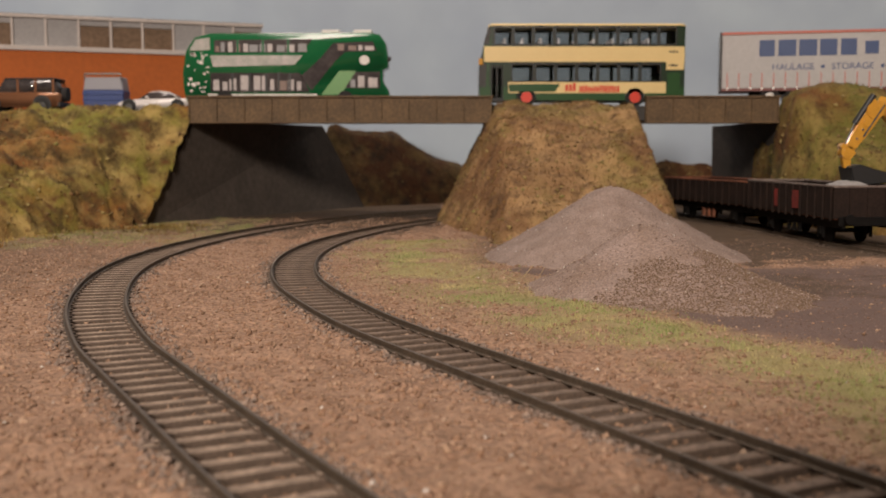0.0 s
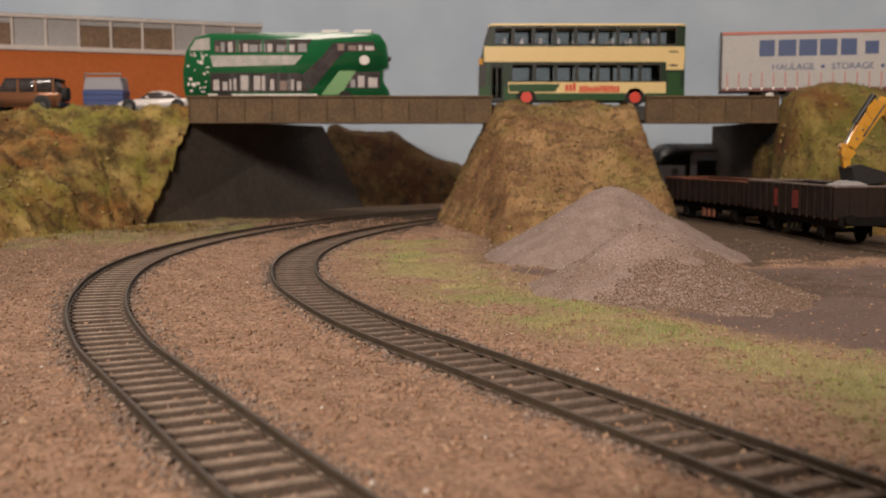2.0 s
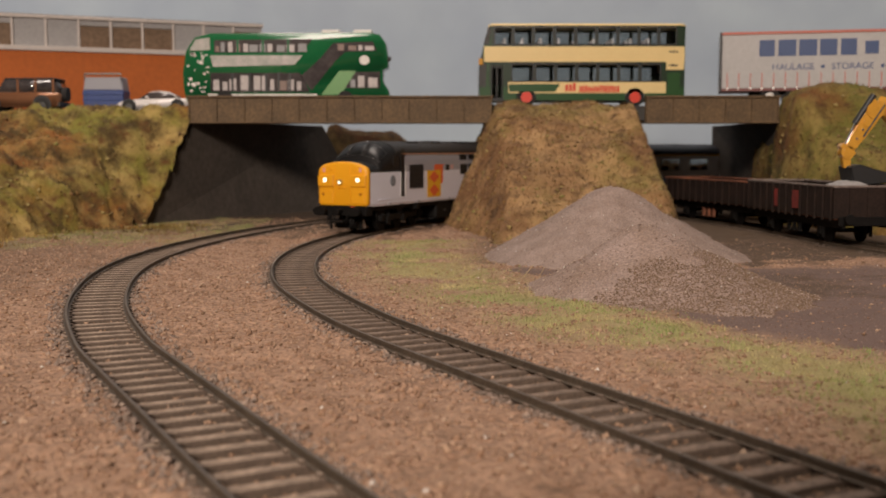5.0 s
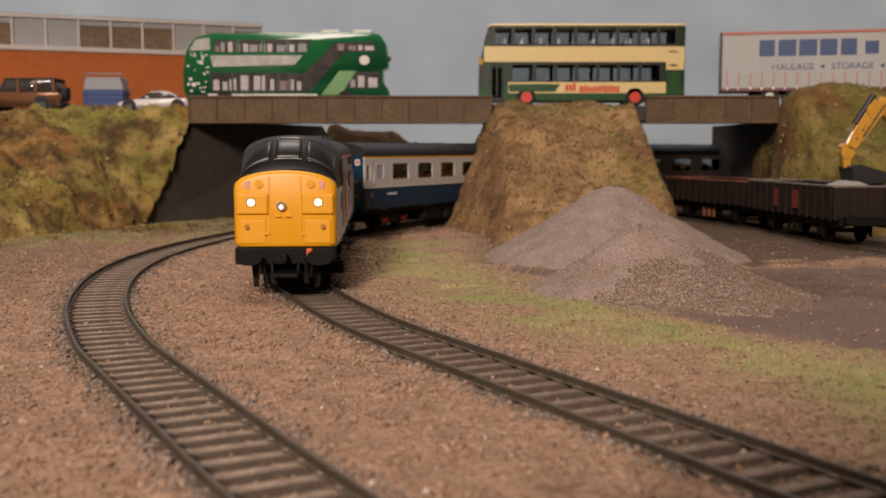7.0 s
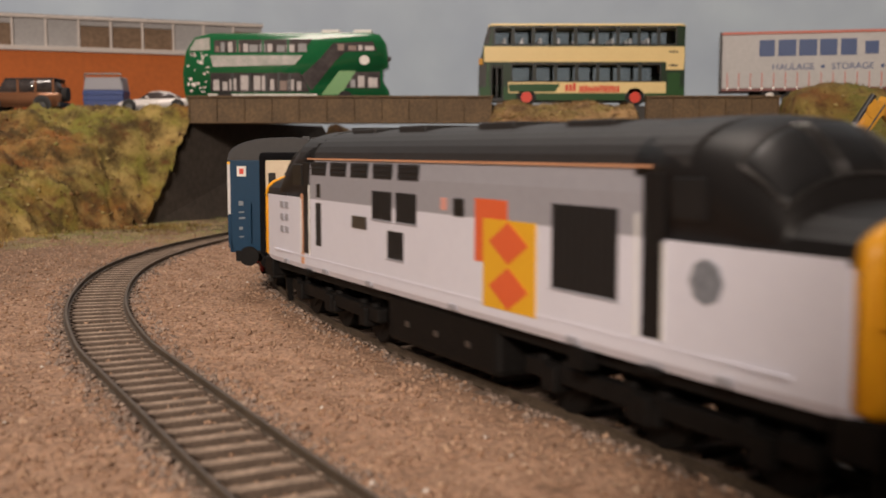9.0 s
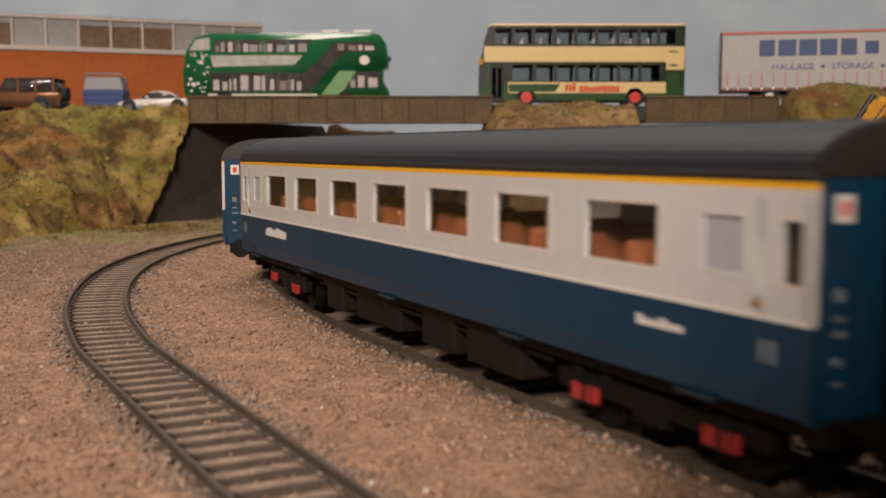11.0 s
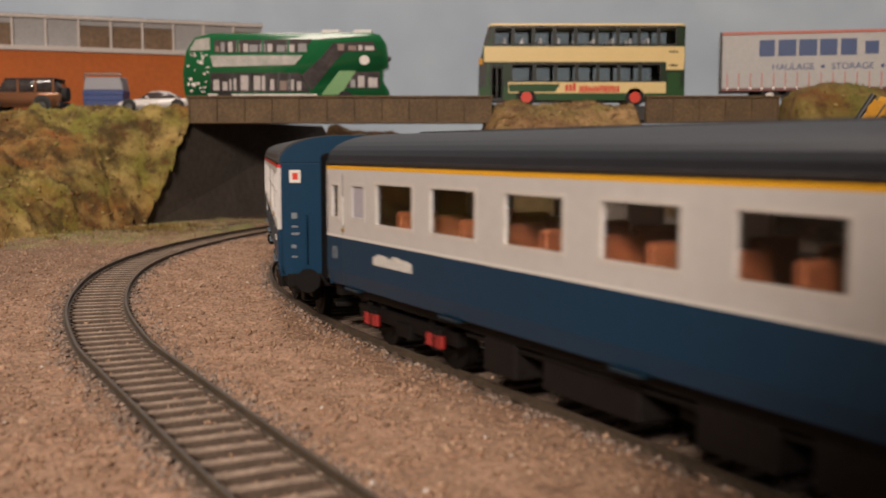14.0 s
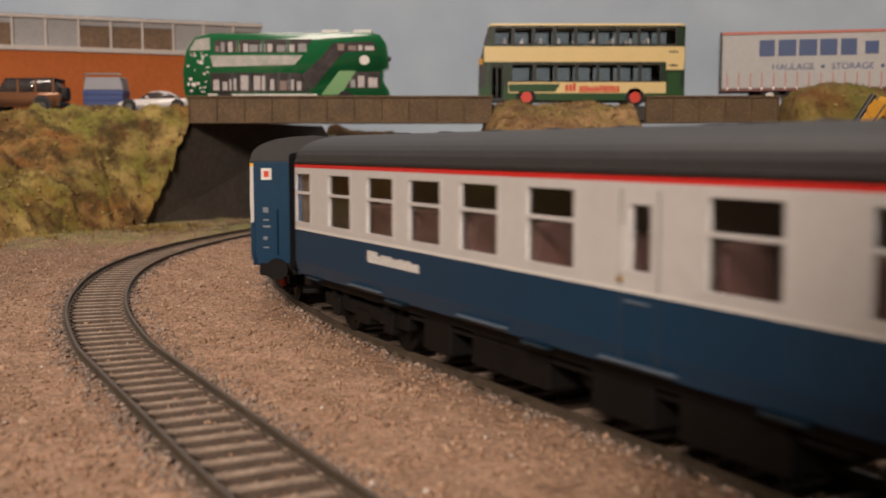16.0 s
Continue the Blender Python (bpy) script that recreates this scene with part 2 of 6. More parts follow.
inner, outer, siding = Line(INNER), Line(OUTER), Line(SIDING)
GROUND = -3.0


def clamp(v, a=0.0, b=1.0):
    return max(a, min(b, v))


# ---- the room and the baseboard ----
def build_room():
    for name, a in (("wall_north", (-2050, 2050, 1078, 1260, -900, 1500)), ("wall_south", (-2050, 2050, -1900, -1800, -900, 1500)), ("wall_west", (-2150, -2050, -1900, 1260, -900, 1500)), ("wall_east", (2050, 2150, -1900, 1260, -900, 1500))):
        solid(name, box(*a), M["sky"] if name == "wall_north" else M["room"], "sky painted backdrop wall in flat blue grey" if name == "wall_north" else "plain drab wall of the unseen room", "wall", kind="structure")
    solid("ceiling", box(-2150, 2150, -1900, 1260, 1500, 1600), M["room"], "plain drab ceiling of the unseen room", "ceiling", kind="structure")
    solid("floor", box(-2150, 2150, -1900, 1260, -1000, -900), M["room"], "plain drab floor of the unseen room below the layout", "floor", kind="structure")


def steps(a, b, fine0, fine1, fine, coarse):
    out, v = [], a
    while v < b:
        out.append(v)
        v += fine if fine0 <= v < fine1 else coarse
    return out + [b]


def turf_weight(x, y, d):
    """How grassy the verge beside the running line is, d from its middle."""
    if x < -120 and y > 380:
        foot = 455 + clamp((x + 290) / 100) * 200
        return 0.95 * clamp((y - foot + 125) / 60) * clamp(0.6 + 1.2 * lump(x, y, 24, 3.0))
    if y > 575 or y < 90 or x < float(np.interp(y, RIGHT[:, 1], RIGHT[:, 0])):
        return 0.0
    mid = float(np.interp(y, (150, 200, 250, 300, 400, 500, 560), (56, 62, 70, 62, 60, 48, 40)))
    return clamp(math.exp(-((d - mid) / 22) ** 2) * (0.85 + 1.6 * lump(x, y, 24, 3.0)))


def yard_weight(x, y, d):
    if y > 470 or y < 190 or x < float(np.interp(y, RIGHT[:, 1], RIGHT[:, 0])):
        return 0.0
    return clamp((d - 88) / 9 + 1.5 * lump(x, y, 30, 9.0)) * clamp((450 - y) / 15 + 1.5 * lump(x, y, 25, 5.0)) * clamp((y - 195) / 20)


def scrub_shade_weight(x, y):
    """Brown dusty soil behind and beside the heaps, up to the siding; under the bridge it paints the deck's shade."""
    if x < 0:
        # below the bridge the deck's shade is painted as dark soil
        under = clamp((y - 590) / 90 + 1.4 * lump(x, y, 26, 4.0)) * clamp((x + 185) / 40) if y > 540 else 0.0
        return max(under, 0.42 * clamp((-128 - x) / 30 + lump(x, y, 22, 14.0)) * clamp((y - 300) / 90))
    if y < 340:
        return 0.0
    far = clamp((y - 452 - 0.1 * (x - 100)) / 22 + 1.6 * lump(x, y, 26, 4.0)) * clamp((x - 8) / 25)
    skirt = clamp(1.35 - math.hypot((x - 108) / 52, (y - 388) / 36) + 1.2 * lump(x, y, 14, 6.0))
    return max(far, 0.9 * skirt)


RIGHT = inner.arr[(inner.arr[:, 1] > 0) & (inner.arr[:, 1] < 620) & (inner.arr[:, 0] < 130)]


def ground_z(x, y, d, yw):
    """Height of the ballast, d from the middle of the nearest line."""
    k = 0.55 if d < 16 else 1.0
    z = GROUND + 1.15 + k * (0.8 * lump(x, y, 26, 1.0) + 0.9 * lump(x, y, 6, 2.0))
    z -= 1.0 * clamp(10.2 - d)
    z += 0.5 * math.exp(-((d - 12.8) / 2.6) ** 2) * (1 + 1.5 * lump(x, y, 9, 12.0))
    if yw > 0:
        u = 0.5 * x + 0.86 * y + 14 * lump(x, y, 70, 21.0)
        z -= yw * 0.7 * (max(0.0, math.sin(u / 4.6)) ** 3) * clamp(2.2 * lump(x, y, 40, 22.0))
    return z * (1 - 0.35 * yw) + (GROUND + 0.4) * 0.35 * yw


def build_ground():
    xs = steps(-2040, 2040, -310, 260, 3.0, 45.0)
    ys = steps(-1000, 1077, 110, 620, 3.0, 45.0)
    pts = [(x, y) for y in ys for x in xs]
    di, do = inner.gaps(pts), outer.gaps(pts)
    verts, turf, yard, bed_shade, scrub, k = [], [], [], [], [], -1
    for y in ys:
        for x in xs:
            k += 1
            z, tw, yw = GROUND + 1.1, 0.0, 0.0
            if -400 < x < 300 and 60 < y < 720:
                tw, yw = turf_weight(x, y, di[k]), yard_weight(x, y, di[k])
                z = ground_z(x, y, min(di[k], do[k]), yw)
            turf.append(tw)
            yard.append(yw)
            scrub.append(scrub_shade_weight(x, y) if -300 < x < 420 and y < 980 else 0.0)
            # darkens the track between sleepers: recess shade put into the ground colour
            bed_shade.append(0.95 * clamp((11.4 - min(di[k], do[k])) / 2.5))
            verts.append((x * MM, y * MM, z * MM))
    n = len(xs)
    faces = [(j * n + i, j * n + i + 1, (j + 1) * n + i + 1, (j + 1) * n + i) for j in range(len(ys) - 1) for i in range(n - 1)]
    me = bpy.data.meshes.new("ground")
    me.from_pydata(verts, [], faces)
    me.polygons.foreach_set("use_smooth", [True] * len(me.polygons))
    for key, vals in (("turf", turf), ("yard", yard), ("scrub", scrub), ("bed_shade", bed_shade)):
        me.attributes.new(key, "FLOAT", "POINT").data.foreach_set("value", vals)
    # ground material: sandy ballast, grassy verge, muddy yard; brown soil and track gaps carry painted shade
    m = M["soil"]
    nt = m.node_tree
    b = nt.nodes["Principled BSDF"]
    base = b.inputs["Base Color"].links[0].from_socket
    for key, c0, c1 in (("turf", (0.40, 0.30, 0.16), (0.29, 0.29, 0.10)), ("yard", (0.20, 0.135, 0.115), (0.12, 0.076, 0.062)), ("scrub", (0.125, 0.078, 0.046), (0.065, 0.040, 0.023)), ("bed_shade", (0.045, 0.030, 0.021), (0.14, 0.094, 0.064))):
        at = nt.nodes.new("ShaderNodeAttribute")
        at.attribute_name = key
        nz = nt.nodes.new("ShaderNodeTexNoise")
        nz.inputs["Scale"].default_value = 34
        nz.inputs["Detail"].default_value = 6
        co = nt.nodes.new("ShaderNodeTexCoord")
        nt.links.new(co.outputs["Object"], nz.inputs["Vector"])
        two = nt.nodes.new("ShaderNodeMix")
        two.data_type = "RGBA"
        two.inputs["A"].default_value, two.inputs["B"].default_value = (*c0, 1), (*c1, 1)
        nt.links.new(nz.outputs["Fac"], two.inputs["Factor"])
        mix = nt.nodes.new("ShaderNodeMix")
        mix.data_type = "RGBA"
        nt.links.new(at.outputs["Fac"], mix.inputs["Factor"])
        nt.links.new(base, mix.inputs["A"])
        nt.links.new(two.outputs["Result"], mix.inputs["B"])
        base = mix.outputs["Result"]
    nt.links.new(base, b.inputs["Base Color"])
    me.materials.append(m)
    tagged(new("ground", me), "sandy brown scattered ballast ground of the model layout", "ground", kind="structure")


def sweep(line, s0, s1, offset, outline, step=4.0):
    secs, s = [], s0
    while s <= s1:
        p, w = line.at(s), line.way(s)
        side = Vector((w.y, -w.x, 0))
        secs.append([p + side * (offset + u) + Vector((0, 0, v)) for u, v in outline])
        s += step
    return loft(secs)


RAIL = [(-0.95, -1.8), (0.95, -1.8), (0.95, -1.55), (0.25, -1.35), (0.25, -0.6), (0.42, -0.48), (0.42, -0.08), (0.32, 0), (-0.32, 0), (-0.42, -0.08), (-0.42, -0.48), (-0.25, -0.6), (-0.25, -1.35), (-0.95, -1.55)]


def sleeper_mesh(top, half=12.6):
    bm = box(-half, half, -1.55, 1.55, -4.4, -1.75, 0.22, seg=1)
    for s in (-1, 1):
        for o in (-1.25, 1.25):
            box(s * 8.7 + o - 0.45, s * 8.7 + o + 0.4, -0.8, 0.8, -1.85, -1.25, bm=bm)
    bmesh.ops.scale(bm, vec=(MM, MM, MM), verts=bm.verts)
    me = bpy.data.meshes.new("sleeper")
    bm.to_mesh(me)
    bm.free()
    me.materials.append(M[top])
    me.materials.append(M["sleepershade"])
    # all but the tops take a darker colour that stands for side shade
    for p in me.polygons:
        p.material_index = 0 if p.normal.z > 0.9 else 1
    return me


def build_track(line, s0, s1, label, top="sleeper", pitch=7.4):
    track = thing("railway_track", label, "railway track", "railway tracks of the layout")
    for o in (-8.7, 8.7):
        rail = part("rail", sweep(line, s0, s1, o, RAIL), M["rail"], track)
        part("rail_head", sweep(line, s0, s1, o, [(-0.3, 0.003), (0.3, 0.003), (0.3, 0.03), (-0.3, 0.03)]), M["railtop"], rail)
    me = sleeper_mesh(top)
    s = s0
    rnd = random.Random(4)
    while s < s1:
        p, w = line.at(s), line.way(s)
        ob = new("sleeper", me)
        ob.parent = track
        ob.matrix_basis = pose(p.x * MM, p.y * MM, rnd.uniform(-0.15, 0.1) * MM, 0, 0, math.degrees(math.atan2(w.y, w.x)) - 90 + rnd.uniform(-1.5, 1.5))
        s += pitch
    return track


# ---- grains and blades: one mesh of many small pieces ----
def scatter(name, places, material_, shape, label, category, seed, width=0.12, lean=0.55):
    """places: rows of x, y, z, size. shape: 'grain' or 'blade' or 'clump'."""
    rng = np.random.default_rng(seed)
    P = np.asarray(places, float)
    n = len(P)
    if shape == "blade":
        base = np.array([(-width, 0, 0), (width, 0, 0), (0, 0, 1.0)])
        tri = np.array([(0, 1, 2)])
    else:
        base = np.array([(1, 0, 0), (0, 1, 0), (-1, 0, 0), (0, -1, 0), (0, 0, 0.8), (0, 0, -0.8)]) * 0.5
        tri = np.array([(0, 1, 4), (1, 2, 4), (2, 3, 4), (3, 0, 4), (1, 0, 5), (2, 1, 5), (3, 2, 5), (0, 3, 5)])
    k = len(base)
    v = np.repeat(base[None], n, 0)
    if shape != "blade":
        v = v * rng.uniform(0.55, 1.25, (n, k, 1))
    a = rng.uniform(0, 2 * np.pi, n)
    tilt = rng.normal(0, lean if shape == "blade" else 0.6, n)
    c, s = np.cos(tilt)[:, None], np.sin(tilt)[:, None]
    y, z = v[..., 1] * c - v[..., 2] * s, v[..., 1] * s + v[..., 2] * c
    c, s = np.cos(a)[:, None], np.sin(a)[:, None]
    v = np.stack([v[..., 0] * c - y * s, v[..., 0] * s + y * c, z], -1) * P[:, None, 3:4] + P[:, None, :3]
    f = (tri[None] + (np.arange(n) * k)[:, None, None]).reshape(-1, 3)
    me = bpy.data.meshes.new(name)
    me.vertices.add(n * k)
    me.vertices.foreach_set("co", (v * MM).ravel())
    me.loops.add(len(f) * 3)
    me.loops.foreach_set("vertex_index", f.ravel().astype(np.int32))
    me.polygons.add(len(f))
    me.polygons.foreach_set("loop_start", np.arange(0, len(f) * 3, 3, dtype=np.int32))
    me.update(calc_edges=True)
    me.validate()
    me.materials.append(material_)
    return tagged(new(name, me), label, category, kind="stuff")


def island(name, colours, rough=0.9):
    """Each loose piece takes one of these colours."""
    m = bpy.data.materials.new(name)
    m.use_nodes = True
    nt = m.node_tree
    g = nt.nodes.new("ShaderNodeNewGeometry")
    ramp = nt.nodes.new("ShaderNodeValToRGB")
    cr = ramp.color_ramp
    for i, c in enumerate(colours):
        e = cr.elements[i] if i < 2 else cr.elements.new(0)
        e.color = (*c, 1)
    for i, e in enumerate(cr.elements):
        e.position = i / (len(colours) - 1)
    for i, c in enumerate(colours):
        cr.elements[i].color = (*c, 1)
    nt.links.new(g.outputs["Random Per Island"], ramp.inputs["Fac"])
    nt.links.new(ramp.outputs["Color"], nt.nodes["Principled BSDF"].inputs["Base Color"])
    nt.nodes["Principled BSDF"].inputs["Roughness"].default_value = rough
    return m


# ---- embankments ----
def bank(name, outline_fn, x0, x1, y0, y1, step, label, seed, mat, dense, rough=6.0):
    """A grassy bank as a height sheet over a stretch of the plan; outline_fn gives the smooth height."""
    xs = np.arange(x0, x1 + step, step)
    ys = np.arange(y0, y1 + step, step)
    bm = bmesh.new()
    rows, spots = [], []
    rng = random.Random(seed)
    for y in ys:
        row = []
        for x in xs:
            h = outline_fn(x, y)
            if h > -7.5:
                h += rough * lump(x, y, 32, seed, 3) * min(1, (h + 5) / 15) + 0.35 * rough * lump(x, y, 8, seed + 2, 3)
            dx, dy = 0.5 * rough * lump(x, y, 20, seed + 5, 2), 0.5 * rough * lump(x, y, 20, seed + 7, 2)
            if name == "embankment_left" and x > left_limit(y) - 8:
                x, dx, dy = min(x, left_limit(y)), dx * 0.25, dy * 0.25
            row.append(bm.verts.new((x + dx, y + dy, h)))
        rows.append(row)
    for a, b in zip(rows, rows[1:]):
        for i in range(len(xs) - 1):
            zs = [v.co.z for v in (a[i], a[i + 1], b[i + 1], b[i])]
            if name == "embankment_left" and (xs[i] > left_limit(a[i].co.y) or min(zs) < -7.5 and xs[i] > -206):
                continue
            if max(zs) > -5.5:
                bm.faces.new((a[i], a[i + 1], b[i + 1], b[i]))
    # keep the one large sheet
    left, keep = set(bm.verts), set()
    while left:
        todo, seen = [left.pop()], set()
        while todo:
            v = todo.pop()
            seen.add(v)
            for e in v.link_edges:
                w = e.other_vert(v)
                if w in left:
                    left.discard(w)
                    todo.append(w)
        keep = max(keep, seen, key=len)
    bmesh.ops.delete(bm, geom=[v for v in bm.verts if v not in keep], context="VERTS")
    for f in bm.faces:
        k = f.calc_area() * dense
        vs = [v.co for v in f.verts]
        for _ in range(int(k) + (rng.random() < k - int(k))):
            a, b = rng.random(), rng.random()
            c = vs[0] * (1 - a) * (1 - b) + vs[1] * a * (1 - b) + vs[2] * a * b + vs[3] * (1 - a) * b
            spots.append((c.x, c.y, c.z - 0.2, rng.uniform(1.0, 2.8)))
    ob = solid(name, bm, M[mat], label, "embankment", kind="structure", smooth=True)
    clumps = rng.sample(spots, len(spots) // 22)
    scatter("grass_blades", spots, M[mat], "blade", "short static grass fibres on the bank", "grass", int(seed))
    scatter("grass_clumps", [(x, y, z + 0.3, w * rng.uniform(0.7, 1.7)) for x, y, z, w in clumps], island("leaf_clumps", [(0.09, 0.05, 0.02), (0.24, 0.13, 0.04), (0.34, 0.27, 0.10), (0.16, 0.09, 0.035), (0.26, 0.23, 0.07)]), "clump", "brown and straw scatter clumps on the bank", "grass", int(seed) + 1)


ROAD = 78.0


def left_bank(x, y):
    foot = 441 + clamp((x + 290) / 91) * 249
    if x > -226 and y > 752:
        return -8.0
    h = -6 + (ROAD + 2) * clamp((y - foot) / (742 - foot)) ** 1.0
    return max(-8.0, min(h, ROAD - 6.5))


def left_limit(y):
    """How far the left bank reaches towards the abutment."""
    return -194 + clamp((y - 698) / 47) * 24


def mid_bank(x, y):
    h = -6 + (ROAD + 5) * clamp((y - 548) / 162) ** 0.85
    h = min(h, ROAD - 1)
    flare = 12 * clamp((26 - h) / 26) ** 2
    h -= max(0.0, 37 - flare - x) * 2.0 + max(0.0, x - 125) * 3.6
    if y > 800:
        h -= (y - 800) * 2.0
    return max(-8.0, h)


def right_bank(x, y):
    h = -6 + (ROAD + 20) * clamp((y - 610) / 110) ** 0.8
    h = min(h, ROAD - 2 + clamp((x - 226) / 30) * 13 - clamp((y - 745) / 12) * 14)
    h -= max(0.0, 258 - 25 * clamp(h / 78) - x) * 7
    return max(-8.0, h)


def back_bank(x, y):
    top = float(np.interp(x, (-140, -99, -45, -7, 30, 120, 195, 205, 250, 300), (72, 69, 58, 37, 28, 20, 20, 26, 54, 62)))
    foot = float(np.interp(x, (-120, -70, 0, 100, 200, 300), (900, 924, 972, 1020, 1050, 1060)))
    return max(-8.0, min(top, -6 + 80 * clamp((y - foot) / 60) ** 0.8) - max(0, -104 - x) * 4)


def build_banks():
    bank("embankment_left", left_bank, -700, -160, 440, 780, 3.2, "steep bank of green and ochre static grass", 1.0, "grass", 0.3, 10.0)
    bank("embankment_middle", mid_bank, -40, 200, 530, 830, 3.5, "straw coloured grass mound between the bridge spans", 11.0, "straw", 0.5)
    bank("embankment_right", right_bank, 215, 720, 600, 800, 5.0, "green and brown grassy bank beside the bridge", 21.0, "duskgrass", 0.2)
    bank("embankment_back", back_bank, -140, 420, 860, 1150, 7.0, "rusty brown scrub slope, darkened for bridge shade, below the backdrop", 31.0, "shadedrustgrass", 0.1)


def build_debris():
    rng = random.Random(77)
    rows = []
    for _ in range(900):
        x = rng.uniform(-300, -188)
        foot = 441 + clamp((x + 290) / 91) * 249
        y = foot - abs(rng.gauss(0, 14)) + 6
        rows.append((x, y, GROUND + 0.8, min(5.0, rng.lognormvariate(0.6, 0.5))))
    tufts = []
    for _ in range(9000):
        x = rng.uniform(-330, -150)
        foot = 441 + clamp((x + 290) / 91) * 249
        y = foot - abs(rng.gauss(0, 42)) + 8
        if lump(x, y, 18, 6.0) > -0.12:
            tufts.append((x, y, GROUND + 0.9, rng.uniform(1.0, 3.2)))
    scatter("foot_grass", tufts, M["grass"], "blade", "short green static grass at the foot of the bank", "grass", 79, 0.14, 0.8)
    scatter("bank_debris", rows, island("debris", [(0.10, 0.055, 0.022), (0.30, 0.20, 0.09), (0.20, 0.17, 0.045), (0.07, 0.04, 0.02), (0.26, 0.13, 0.05)]), "clump", "loose dead scrub at the foot of the bank", "debris", 78)


# ---- the road bridge ----
def build_bridge():
    for low, high in (([(-199, 698), (-66, 918), (-90, 945), (-300, 800)], [(-173, 745), (-100, 888), (-110, 900), (-290, 800)]), ([(247, 745), (229, 905), (330, 905), (330, 760)], [(232, 745), (228, 905), (330, 905), (330, 760)])):
        bm = bmesh.new()
        lo = [bm.verts.new((x, y, -6)) for x, y in low]
        hi = [bm.verts.new((x, y, ROAD - 11)) for x, y in high]
        bm.faces.new(lo[::-1])
        bm.faces.new(hi)
        for i in range(4):
            bm.faces.new((lo[i], lo[(i + 1) % 4], hi[(i + 1) % 4], hi[i]))
        bmesh.ops.recalc_face_normals(bm, faces=bm.faces)
        solid("bridge_abutment", bm, M["abutment"], "dark grey sloping concrete bridge abutment", "bridge abutment", kind="structure")
    # the road slab
    solid("car_park", box(-700, -182.5, 752, 862, ROAD - 14, ROAD - 3.6), M["tarmac"], "tarmac car park level beside the warehouse", "pavement", kind="structure")
    solid("road", box(-182, 720, 752, 860, ROAD - 10, ROAD), M["tarmac"], "dark tarmac road over the bridge", "road", kind="structure")
    for x0, x1 in ((-176, 34), (140, 232)):
        deck = thing("bridge_girder", "rust brown painted plate girder of the road bridge", "bridge girder", "bridge girders", at=(0, 738, 65.5))
        part("girder_plate", box(x0, x1, 0, 5, 1.2, 17.5, 0.3), M["girder"], deck)
        part("bottom_flange", box(x0, x1, -2.2, 14, 0, 1.4, 0.3), M["girder"], deck)
        part("top_flange", box(x0 - 0.5, x1 + 0.5, -1.6, 6.5, 17.5, 18.9, 0.3), M["girder"], deck)
        n = round((x1 - x0) / 19)
        for i in range(n + 1):
            x = x0 + 1 + (x1 - x0 - 2) * i / n
            part("stiffener", box(x - 0.5, x + 0.5, -1.5, 0.5, 1.4, 17.5, 0.15, seg=1), M["girder"], deck)


# ---- heaps of gravel ----
def heap(cx, cy, h, r, seed, skew=(0, 0), curve=1.3):
    bm = bmesh.new()
    rings = 46
    rows = []
    for i in range(rings + 1):
        q = i / rings
        row = []
        for j in range(90):
            a = j / 90 * math.tau
            rr = r * q * (1 + 0.10 * math.sin(a + seed) + 0.07 * math.sin(3 * a + seed * 2)) * (1 + 0.35 * max(0, math.cos(a)) * skew[0]) * (1 + 0.25 * max(0, -math.sin(a)) * skew[1])
            x, y = cx + rr * math.cos(a), cy + rr * math.sin(a)
            z = GROUND - 1 + (h + 1.5) * ((1 - q) ** curve if q > 0.1 else (1 - 0.1) ** curve + (0.1 - q) * 0.5) + 1.0 * lump(x, y, 16, seed) + 0.5 * lump(x, y, 4, seed)
            row.append(bm.verts.new((x, y, z)))
        rows.append(row)
    for a, b in zip(rows, rows[1:]):
        for j in range(90):
            bm.faces.new((a[j], b[j], b[(j + 1) % 90], a[(j + 1) % 90]))
    bmesh.ops.remove_doubles(bm, verts=rows[0], dist=0.01)
    bmesh.ops.recalc_face_normals(bm, faces=bm.faces)
    return bm


